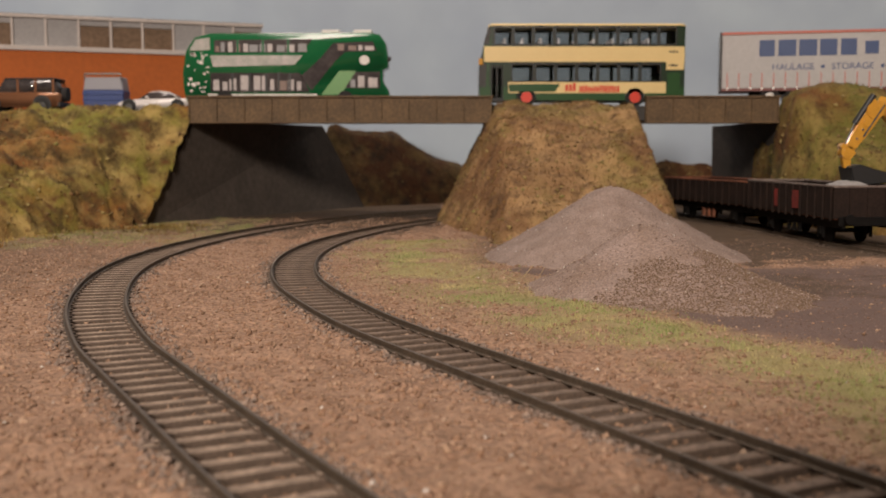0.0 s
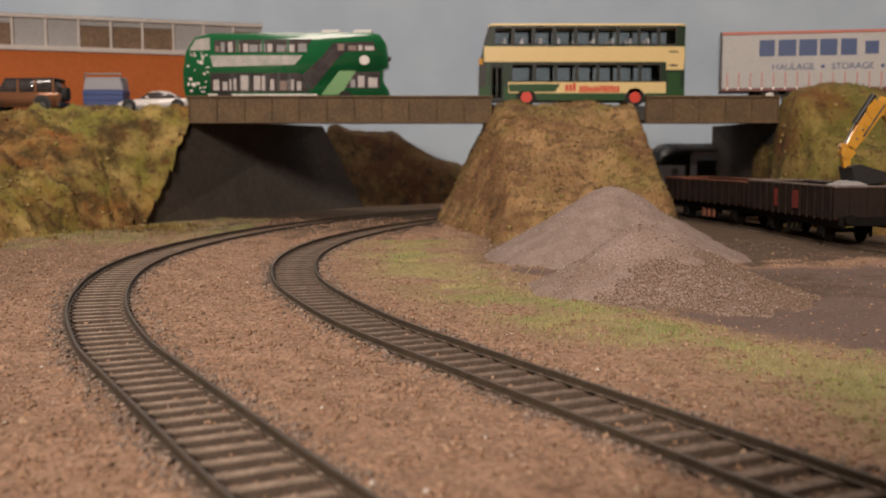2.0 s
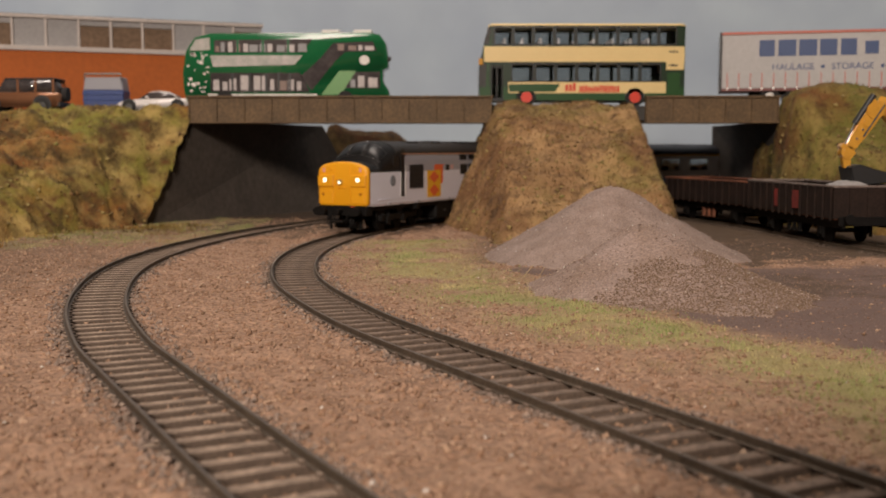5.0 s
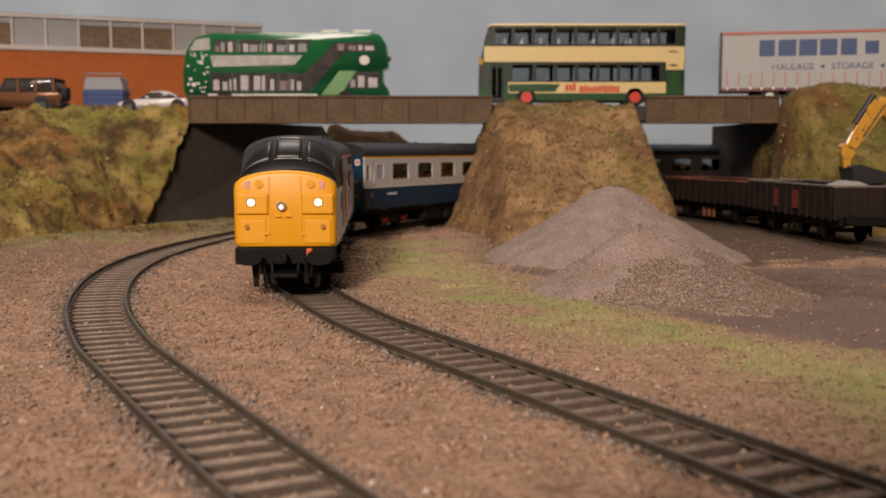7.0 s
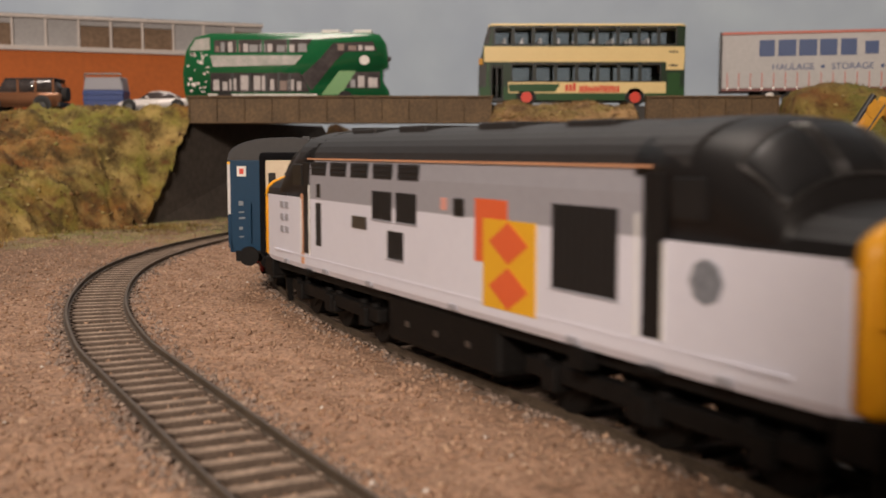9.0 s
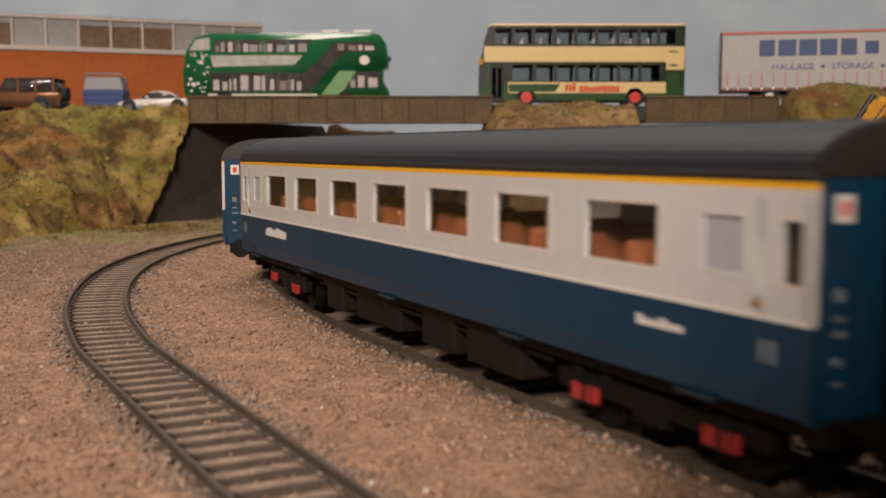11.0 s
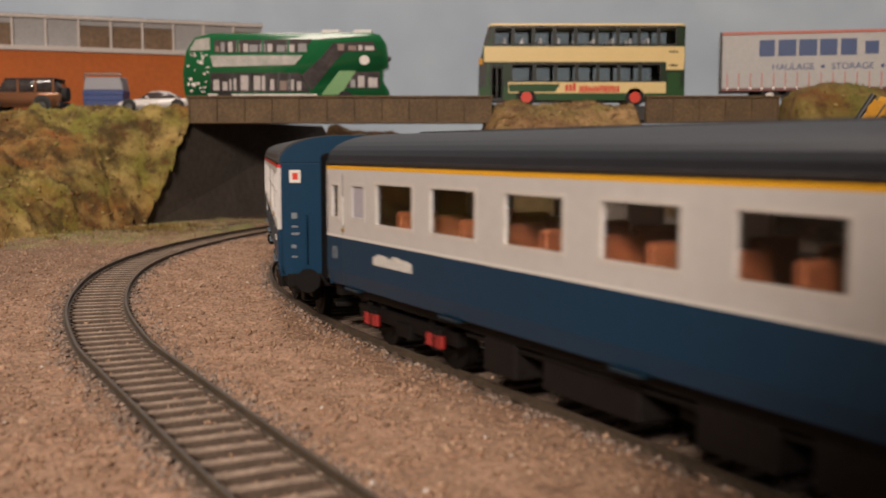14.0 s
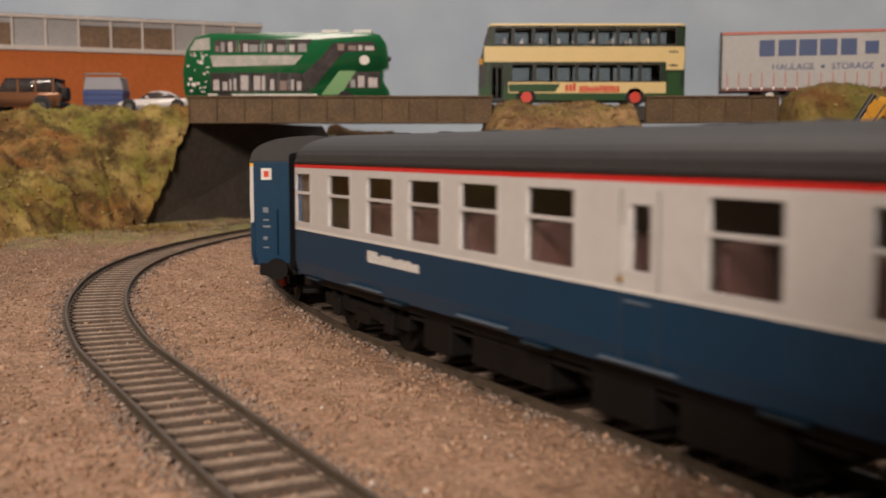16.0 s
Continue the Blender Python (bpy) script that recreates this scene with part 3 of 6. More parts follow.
def build_heaps():
    spots, brown = [], []
    rng = random.Random(8)
    for cx, cy, h, r, seed, skew in ((78, 494, 35.8, 72, 1.0, (-0.5, 0)), (70, 378, 25.5, 47, 2.5, (0.9, 0.9))):
        bm = heap(cx, cy, h, r, seed, skew, 1.12 if cy > 450 else 1.32)
        for f in bm.faces:
            k = f.calc_area() * (0.5 if cy < 450 else 0.25)
            c = f.calc_center_median()
            if cy < 450 and (c.x - cx) - 0.55 * (c.y - cy) > 8 + 16 * lump(c.x, c.y, 18, 3.0) + 1.5 * (c.z - 3.5) and rng.random() < 0.95:
                for _ in range(1 + int(f.calc_area() * 3.0)):
                    p, q = rng.sample([v.co for v in f.verts], 2)
                    e = c.lerp(p, rng.random()).lerp(q, rng.random() * 0.8)
                    brown.append((e.x, e.y, e.z + 0.1, rng.uniform(0.28, 0.75)))
            for _ in range(int(k) + (rng.random() < k % 1)):
                spots.append((c.x + rng.uniform(-1, 1), c.y + rng.uniform(-1, 1), c.z + 0.1, min(1.1, rng.lognormvariate(-0.6, 0.3))))
        solid("gravel_mound", bm, M["gravel"] if cy > 450 else M["gravelbrown"], "heap of fine pinkish grey gravel on the ground" if cy > 450 else "lower heap of pinkish gravel with a brown gritty skirt", "gravel heap", "gravel heaps", smooth=True)
    scatter("heap_grit", spots, island("heap_stones", [(0.36, 0.265, 0.22), (0.27, 0.19, 0.145), (0.42, 0.31, 0.255), (0.34, 0.25, 0.205), (0.20, 0.13, 0.095), (0.38, 0.28, 0.23), (0.52, 0.42, 0.34)]), "grain", "loose gravel stones on the heaps", "gravel", 5)
    scatter("brown_grit", brown, island("brown_stones", [(0.22, 0.145, 0.09), (0.15, 0.092, 0.055), (0.28, 0.19, 0.125), (0.11, 0.07, 0.042)]), "grain", "dark brown grit spilled over one flank of the heap", "gravel", 9)
    scatter("quartz_chips", [(x, y, z + 0.2, 0.75) for x, y, z, w in spots[3::70]], M["chip"], "grain", "tiny glinting pale chips on the heaps", "ballast", 6)


def build_loose():
    """Loose ballast grains, grass fibres on the verge, and the odd pale chip."""
    rng = np.random.default_rng(12)
    xy = np.stack([rng.uniform(-215, 190, 150000), 100 + 480 * rng.random(150000) ** 1.5], 1)
    far = np.stack([rng.uniform(-300, 40, 26000), rng.uniform(560, 760, 26000)], 1)
    xy = np.concatenate([xy, far])
    xy = xy[np.abs(xy[:, 0]) < xy[:, 1] * 0.44 + 14]
    di, do = inner.gaps(xy), outer.gaps(xy)
    grains, blades, grit, shoulder = [], [], [], []
    for (x, y), a, b in zip(xy, di, do):
        d = min(a, b)
        tw, yw = turf_weight(x, y, a), yard_weight(x, y, a)
        if d > 40 and rng.random() < 0.7 * max(yw, scrub_shade_weight(x, y)):
            grit.append((x, y, ground_z(x, y, d, yw) + 0.05, rng.uniform(0.25, 0.62)))
        if 9.9 < d < 17 and rng.random() < 0.55 * (17 - d) / 5:
            shoulder.append((x, y, ground_z(x, y, d, yw) + 0.15, float(np.clip(rng.lognormal(0.05, 0.4), 0.5, 2.2))))
            continue
        if 7.5 < d < 9.9 or (d < 7.5 and rng.random() < 0.6) or rng.random() < 0.95 * max(yw, scrub_shade_weight(x, y) if x > 0 else 0.0):
            continue
        z = ground_z(x, y, d, yw)
        if rng.random() < tw * 0.75:
            blades.append((x, y, z - 0.2, rng.uniform(0.7, 2.0)))
            continue
        if rng.random() < 0.62:
            grains.append((x, y, z + 0.1, float(np.clip(rng.lognormal(-0.28, 0.45), 0.4, 2.3))))
    scatter("ballast_grains", grains, island("ballast_stones", [(0.40, 0.25, 0.165), (0.32, 0.195, 0.12), (0.27, 0.16, 0.10), (0.45, 0.30, 0.20), (0.20, 0.12, 0.075), (0.36, 0.215, 0.14), (0.48, 0.34, 0.24)]), "grain", "loose tan and brown ballast grains", "ballast", 14)
    scatter("shoulder_ballast", shoulder, island("shoulder_stones", [(0.30, 0.225, 0.18), (0.20, 0.145, 0.115), (0.38, 0.285, 0.225), (0.15, 0.11, 0.085), (0.27, 0.195, 0.155)]), "grain", "greyish brown ballast shoulder along the sleeper ends", "ballast", 19)
    for _ in range(3500):
        x, y = rng.normal(108, 22), rng.normal(386, 14)
        grit.append((x, y, GROUND + 0.5, rng.uniform(0.35, 1.0)))
    scatter("yard_grit", grit, island("yard_stones", [(0.27, 0.175, 0.14), (0.16, 0.10, 0.08), (0.34, 0.235, 0.19), (0.11, 0.07, 0.05), (0.24, 0.15, 0.11)]), "grain", "fine brown grit over the muddy yard", "ballast", 17)
    chips = [(x, y, z + 0.2, w * 0.8) for x, y, z, w in grains[::150]]
    scatter("quartz_chips", chips, M["chip"], "grain", "tiny glinting pale chips among the ballast", "ballast", 16)
    more = []
    for x, y, z, w in blades:
        for _ in range(6):
            more.append((x + rng.normal(0, 1.5), y + rng.normal(0, 1.5), z, w * rng.uniform(0.6, 1.1)))
    scatter("verge_grass", blades + more, M["verge"], "blade", "sparse green and straw static grass verge", "grass", 15, 0.055, 1.0)


M["strawstalk"] = material("dry_straw", (0.55, 0.42, 0.26), 0.7, vary=0.1, scale=300)


def build_straws():
    for p, q in (((-52, 350, -2.0), (-47, 333, -1.6)), ((30, 404, -2), (34, 398, 4)), ((36, 400, -2), (38, 396, 3.4)), ((28, 398, -2), (22, 392, 1.5))):
        solid("straw_stalk", rod(p, q, 0.16, sides=6), M["strawstalk"], "thin dry straw stalk lying on the ballast", "straw", "straw stalks")


build_room()
build_straws()
build_ground()
build_banks()
build_debris()
build_bridge()
build_heaps()
build_loose()


# ---- tools for vehicles ----
def pierced(x0, x1, z0, z1, holes, y, thick, bm=None):
    """A wall along x at y with oblong holes (xa, xb, za, zb), as one connected mesh."""
    xs = sorted({x0, x1, *[v for h in holes for v in h[:2]]})
    zs = sorted({z0, z1, *[v for h in holes for v in h[2:]]})
    def full(i, j):
        if not (0 <= i < len(xs) - 1 and 0 <= j < len(zs) - 1):
            return False
        cx, cz = (xs[i] + xs[i + 1]) / 2, (zs[j] + zs[j + 1]) / 2
        return not any(a < cx < b and c < cz < d for a, b, c, d in holes)
    add, seen = bmesh.new(), {}
    def v(i, j, k):
        if (i, j, k) not in seen:
            seen[i, j, k] = add.verts.new((xs[i], y + thick * k, zs[j]))
        return seen[i, j, k]
    for i in range(len(xs) - 1):
        for j in range(len(zs) - 1):
            if not full(i, j):
                continue
            for k in (0, 1):
                add.faces.new([v(i, j, k), v(i + 1, j, k), v(i + 1, j + 1, k), v(i, j + 1, k)])
            for di, dj, a, b in ((-1, 0, (i, j), (i, j + 1)), (1, 0, (i + 1, j), (i + 1, j + 1)), (0, -1, (i, j), (i + 1, j)), (0, 1, (i, j + 1), (i + 1, j + 1))):
                if not full(i + di, j + dj):
                    add.faces.new([v(*a, 0), v(*b, 0), v(*b, 1), v(*a, 1)])
    bmesh.ops.recalc_face_normals(add, faces=add.faces)
    return join(bm, add)


def wheel(r, w, bm=None, at=(0, 0, 0), sides=28):
    x, y, z = at
    return rod((x, y - w / 2, z), (x, y + w / 2, z), r, bm, sides)


def arch(half, z0, z1, n=14, power=2.3):
    """Points of a roof's arc from side to side."""
    out = []
    for i in range(n + 1):
        a = math.pi * i / n
        c, s = math.cos(a), math.sin(a)
        out.append((math.copysign(abs(c) ** (2 / power), c) * half, z0 + (z1 - z0) * s ** (2 / power)))
    return out


def bars(name, parent, mat, x0, x1, z0, z1, y, n, seed, slant=0.0, label=""):
    """A line of writing too small to read: a row of little bars standing proud of a side."""
    rnd = random.Random(seed)
    bm, w = None, (x1 - x0) / n
    for i in range(n):
        k = rnd.uniform(0.6, 1.0)
        bm = box(x0 + i * w + w * 0.1, x0 + (i + 1) * w - w * 0.12, y - 0.05, y + 0.05, z0, z0 + (z1 - z0) * k, bm=bm)
    return part(name, bm, M[mat], parent, label)


def lettering(name, text, parent, mat, size, at, label=""):
    """Words in the built-in font, upright on a side that faces -y."""
    cu = bpy.data.curves.new(name, "FONT")
    cu.body, cu.size, cu.extrude = text, size * MM, 0.04 * MM
    tmp = bpy.data.objects.new("tmp", cu)
    scene.collection.objects.link(tmp)
    me = bpy.data.meshes.new_from_object(tmp.evaluated_get(bpy.context.evaluated_depsgraph_get()))
    bpy.data.objects.remove(tmp)
    me.materials.clear()
    me.materials.append(M[mat])
    ob = new(name, me)
    ob.parent = parent
    ob.matrix_basis = pose(at[0] * MM, at[1] * MM, at[2] * MM, 90, 0, 0)
    if label:
        ob["label"] = label
    return ob


# ---- the double-deck buses ----
def build_cream_bus():
    L, W, Hh = 146.0, 33.0, 59.5
    bus = thing("double_decker_bus", "cream and dark green double-deck bus on the road bridge", "bus", at=(26, 765, ROAD))
    top, low = [], []
    x = 10.5
    for w in (14, 14.5, 15, 15, 15, 15, 15, 14, 13.5):
        top.append((x, x + w - 1.5, 43.8, 56))
        x += w
    x = 23
    for w in (17, 15, 15, 15, 15, 15, 15.5):
        low.append((x, x + w - 1.5, 17.9, 30.2))
        x += w
    for y, t in ((0, 1.1), (W, -1.1)):
        door = [(7.8, 16.8, 3.0, 29)] if y == 0 else []
        part("lower_side", pierced(6.5, L, 14, 31.5, [(a, b, max(c, 14.2), d) for a, b, c, d in door + low], y, t), M["busband"], bus)
        part("upper_side", pierced(8.0, L, 42.5, 57.0, top, y, t), M["busband"], bus)
        part("waist_panel", box(3.2, L, *sorted((y - 0.12 * (1 if t > 0 else -1), y + t)), 31.5, 42.5, 0.2), M["cream"], bus, "cream painted band between decks")
        part("skirt_panel", pierced(20.5, 133, 9.5, 17.5, [], y - 0.1 * (1 if t > 0 else -1), t), M["cream"], bus, "cream skirt with red lettering")
        part("rear_panel", box(133, L - 0.3, *sorted((y - 0.12 * (1 if t > 0 else -1), y + t)), 26, 31.6, 0.2), M["cream"], bus)
        part("valance", pierced(0.8, L, 4.5, 14, ([(8, 17, 4.6, 13.9)] if y == 0 else []) + [(26.5, 40.5, 4.6, 13.0), (104, 118, 4.6, 13.0)], y, t), M["darkgreen"], bus, "dark green lower skirt")
        for a, b, c, d in top + low:
            # far panes are darkened to cut the light seen through the bus
            part("window", box(a, b, *sorted((y + t * 0.35, y + t * 0.65)), c, d), M["window" if t > 0 else "dimglass"], bus).visible_shadow = False
            part("window_frame", pierced(a - 0.5, b + 0.5, c - 0.6, d + 0.6, [(a + 0.5, b - 0.5, c + 0.5, d - 0.5)], y - 0.1 * (1 if t > 0 else -1), t * 0.3), M["black"], bus)
        for x in (33.5, 111):
            wl = part("wheel", wheel(6.6, 5, at=(x, y + 2.4 * (1 if t > 0 else -1), 6.6)), M["tyre"], bus)
            part("hub", wheel(3.9, 0.9, at=(x, y - 0.3 * (1 if t > 0 else -1), 6.6)), M["red"], wl, "bright red wheel hub")
    part("door", pierced(8.2, 16.6, 3.5, 28.5, [(9.0, 12.0, 6, 27.5), (12.9, 15.9, 6, 27.5)], 0.4, 0.6), M["black"], bus, "black framed folding door")
    for a in (9.0, 12.9):
        part("door_pane", box(a, a + 3, 0.6, 0.8, 6, 27.5), M["window"], bus)
    part("front", prism([(9, 4.5), (0.5, 4.5), (-0.3, 14), (0.8, 30), (3.2, 43), (7, 57), (9, 58)], 1.0, W - 1.0, "y", bevel=0.5), M["darkgreen"], bus, "raked dark green front")
    part("windscreen", prism([(-0.8, 13), (-0.3, 31), (5.5, 31), (5, 13)], 0.7, W - 0.7, "y", bevel=0.5), M["screengrey"], bus, "curved windscreen")
    part("upper_windscreen", prism([(2.6, 43.5), (6.2, 56.2), (8.6, 56.2), (7, 43.5)], 0.7, W - 0.7, "y", bevel=0.4), M["screengrey"], bus)
    part("destination_blind", prism([(0.6, 32), (2.6, 40), (6, 40), (5, 32)], 5, W - 5, "y", bevel=0.3), M["black"], bus)
    part("amber_lamp", box(-0.6, 2.4, -0.6, 1.2, 29.5, 34, 0.5), M["plantyellow"], bus, "amber mirror arm at the front corner")
    part("rear", box(L - 1.2, L + 0.6, 0.6, W - 0.6, 5, 57, 0.8), M["darkgreen"], bus)
    part("roof", loft([[(x, yy + W / 2, zz) for yy, zz in arch(W / 2, 56.8, hh, 12, 3.4)] for x, hh in ((6.6, 58.2), (9.5, 59.4), (L - 2, 59.4), (L + 0.4, 58.6))]), M["cream"], bus, "cream roof", True)
    part("floor", box(1.5, L - 1, 1, W - 1, 4, 6.5), M["black"], bus)
    part("upper_floor", box(1.5, L - 1, 1, W - 1, 34, 36), M["black"], bus)
    for z, x0 in ((36, 12), (6.5, 42)):
        for i in range(9):
            for yy in (2, W - 12):
                x = x0 + i * (12.8 if z > 30 else 10.2)
                bm = box(x, x + 6, yy, yy + 10, z, z + 4, 0.8)
                box(x + 5, x + 7, yy, yy + 10, z + 1, z + 12.5, 0.9, bm)
                part("seat", bm, M["seatgrey"], bus)
    part("engine_louvre", box(134, 143, -0.3, 0.3, 8, 24, 0.2), M["darkgreen"], bus)
    for z in (28.5, 38.0):
        bars("notice", bus, "black", 135, 141, z, z + 1.8, -0.25, 3, 3)
    bars("lettering", bus, "red", 61, 69, 11, 16.8, -0.25, 3, 11, label="large red lettering on the skirt")
    bars("lettering", bus, "red", 71, 100, 11.2, 15.5, -0.25, 14, 12, label="red lettering on the skirt")
    part("lettering_line", box(71, 100, -0.28, -0.1, 10.2, 11.0), M["red"], bus)
    part("skirt_flash", prism([(21, 10.5), (54, 10.5), (57.5, 16), (21, 16)], -0.3, -0.05, "y"), M["darkgreen"], bus, "dark green flash on the skirt")
    return bus


def build_green_bus():
    L, W = 148.0, 33.0
    bus = thing("double_decker_bus", "glossy green double-deck bus with swooping glazed staircase", "bus", at=(-186, 765, ROAD))
    bus.scale = (1, 1, 0.94)
    outline = [(3, 3), (0.6, 12), (0, 26), (2.5, 42), (9, 52), (20, 55.2), (134, 56), (141, 54), (145, 48), (146.5, 36), (146.5, 30), (142.5, 28.5), (142.5, 20), (146.5, 13), (148, 6), (146, 3)]
    shell = prism([(a, b) for a, b in outline], 1.0, W - 1.0, "y", bevel=0.0)
    bmesh.ops.bevel(shell, geom=[e for e in shell.edges if abs(e.verts[0].co.y - e.verts[1].co.y) < 0.01], offset=1.6, segments=3, affect="EDGES")
    part("body", shell, M["green"], bus, "glossy green body shell", True)
    for y, s in ((0.75, -1), (W - 0.75, 1)):
        a, b = sorted((y, y + 0.45 * -s))
        part("upper_glazing", prism([(23, 40.5), (23, 50), (93, 50.8), (86, 40.8)], a, b, "y"), M["busglass"], bus, "upper deck window band")
        part("lower_glazing", prism([(20, 11), (20, 25.5), (84, 25.5), (91, 11)], a, b, "y"), M["busglass"], bus, "lower deck window band")
        part("stair_glazing", prism([(92, 12), (84, 23), (90, 28), (100, 38), (108, 48), (136, 49), (139, 42), (116, 41), (109, 34)], a, b, "y"), M["busglass"], bus, "glazed sweep over the stairs")
        part("rear_glazing", prism([(113, 14), (119, 24), (124, 26), (141, 26.5), (141, 14)], a, b, "y"), M["busglass"], bus)
        part("light_panel", prism([(99, 9), (112, 27), (124, 27), (113, 9)], a - 0.05, b, "y"), M["lime"], bus, "pale green diagonal panel")
        # whitish reflection between the decks, painted as a pale panel
        part("reflection_band", prism([(22, 30), (20, 38.5), (86, 38.5), (80, 31.5)], a - 0.06, b, "y"), M["paleglare"], bus, "pale band with a white reflection in its colour")
        rnd = random.Random(31)
        for x0, x1, z0, z1 in ((24, 90, 41.2, 48.5), (22, 86, 12.4, 23.5), (120, 140, 14.6, 24.0), (111, 135, 42.4, 47.6)):
            x = x0
            while x < x1 - 4:
                w = rnd.uniform(2.6, 6.5)
                part("seat_back", box(x, x + w, a - 0.04, b - 0.02, z0, z0 + (z1 - z0) * rnd.uniform(0.55, 1.0), 0.0), M[rnd.choice(("seatpale", "seatgrey", "seatpale", "seatmid"))], bus)
                x += w + rnd.uniform(0.8, 3.2)
        for x in (39, 57, 75):
            part("pillar", box(x, x + 1.6, a - 0.08, b, 40.5, 50.5), M["green"], bus)
        for x in (35, 47, 59, 68, 76):
            part("pillar", box(x, x + 1.5, a - 0.08, b, 11, 25.5), M["black"], bus)
        part("skirt_stripe", box(18, 96, a - 0.08, b, 7.2, 9.6), M["white"], bus, "white skirt stripe")
        for x in (30, 116):
            part("wheel", wheel(6.0, 4, at=(x, y + s * 0.6 - s * 2.4, 6.0)), M["tyre"], bus)
    rnd = random.Random(5)
    for i in range(26):
        x, z = rnd.uniform(3.5, 17.5), rnd.uniform(9, 40)
        w, h = rnd.uniform(0.8, 3.2), rnd.uniform(0.7, 2.6)
        part("white_mark", box(x, x + w, 0.62, 0.8, z, z + h), M["white"], bus)
    part("windscreen", prism([(0.3, 13), (-0.1, 27), (4, 27), (4, 13)], 4, W - 4, "y"), M["dimglass"], bus)
    # highlight at the front corner, made by the whitish colour of the pane
    part("front_corner_glass", prism([(5, 42), (10, 50.5), (20, 52), (20, 42.5)], 0.6, 1.2, "y"), M["paleglare"], bus, "corner glazing with the lamp's highlight in its pale colour")
    for x in (99, 122):
        part("roof_pod", box(x, x + 13, 6, W - 6, 55.5, 58.4, 0.8), M["white"], bus, "white roof pod")
    part("roundel", wheel(3.6, 0.3, at=(130, 0.6, 35)), M["white"], bus)
    part("mirror", box(146.5, 149, -1.5, 1, 34, 37.5, 0.6), M["black"], bus)
    return bus


def build_trailer():
    tr = thing("curtain_trailer", "pale grey curtain-sided lorry trailer on the road", "trailer", at=(200, 772, ROAD), turn=-13)
    L, W = 178, 33
    part("curtain", box(0, L, 0.4, W - 0.4, 13, 51, 0.5), M["curtain"], tr, "pale grey curtain with blue lettering")
    part("roof_rail", box(-0.4, L, 0, W, 51, 53.0, 0.4), M["strap"], tr, "red roof rail")
    part("rear_post", box(-1, 0.6, 0, 1.4, 11, 53, 0.3), M["black"], tr)
    part("rear_post", box(-1, 0.6, W - 1.4, W, 11, 53, 0.3), M["black"], tr)
    part("rear_door", box(-0.7, 0.2, 1.4, W - 1.4, 12, 52), M["white"], tr)
    part("chassis_rail", box(-0.5, L, 0.2, W - 0.2, 11, 13, 0.3), M["maroon"], tr, "maroon side rail")
    for i in range(22):
        x = 4 + i * 8.0
        part("strap", box(x, x + 0.7, 0.1, 0.5, 13, 24), M["strap"], tr, "red curtain strap")
        part("buckle", box(x - 0.3, x + 1.0, -0.1, 0.5, 12.2, 13.6), M["chrome"], tr)
    for x, w in ((26, 12), (39, 13.6), (53, 13.6), (67, 13), (81, 12)):
        part("lettering", box(x, x + w - 1.4, 0.2, 0.45, 35.5, 47, 0.1), M["livery"], tr, "blue block lettering")
    part("lettering", box(97, 106, 0.2, 0.45, 36, 45, 0.1), M["livery"], tr)
    for x, w in ((112, 12), (125, 12), (138, 12), (151, 12)):
        part("lettering", box(x, x + w - 1.4, 0.2, 0.45, 35.5, 47, 0.1), M["livery"], tr, "blue block lettering")
    lettering("lettering", "HAULAGE", tr, "livery", 6.4, (35, 0.32, 25.8), "small dark blue capitals")
    lettering("lettering", "STORAGE", tr, "livery", 6.4, (75, 0.32, 25.8), "small dark blue capitals")
    for x in (69.5, 109):
        part("star", wheel(1.5, 0.3, at=(x, 0.3, 27.8), sides=5), M["livery"], tr)
    for i, x in enumerate((34, 51, 68)):
        for y in (4, W - 4):
            wl = part("wheel", wheel(6.7, 6, at=(x, y, 6.7)), M["tyre"], tr)
            part("hub", wheel(3.4, 6.6, at=(x, y, 6.7)), M["white"], wl, "white wheel hub")
    part("axle_frame", box(20, L - 4, 8, W - 8, 7, 11), M["black"], tr)
    for y in (5, W - 7):
        part("landing_leg", box(128, 131, y, y + 2, 0, 11), M["black"], tr)
    part("side_guard", box(80, 124, 0.8, 1.6, 4, 9), M["white"], tr, "white side guard")
    return tr


# ---- parked cars and the bin ----
def car_shell(outline, w, bevel):
    bm = prism(outline, -w / 2, w / 2, "y")
    bmesh.ops.bevel(bm, geom=[e for e in bm.edges if abs(e.verts[0].co.y - e.verts[1].co.y) < 0.01], offset=bevel, segments=3, affect="EDGES")
    return bm


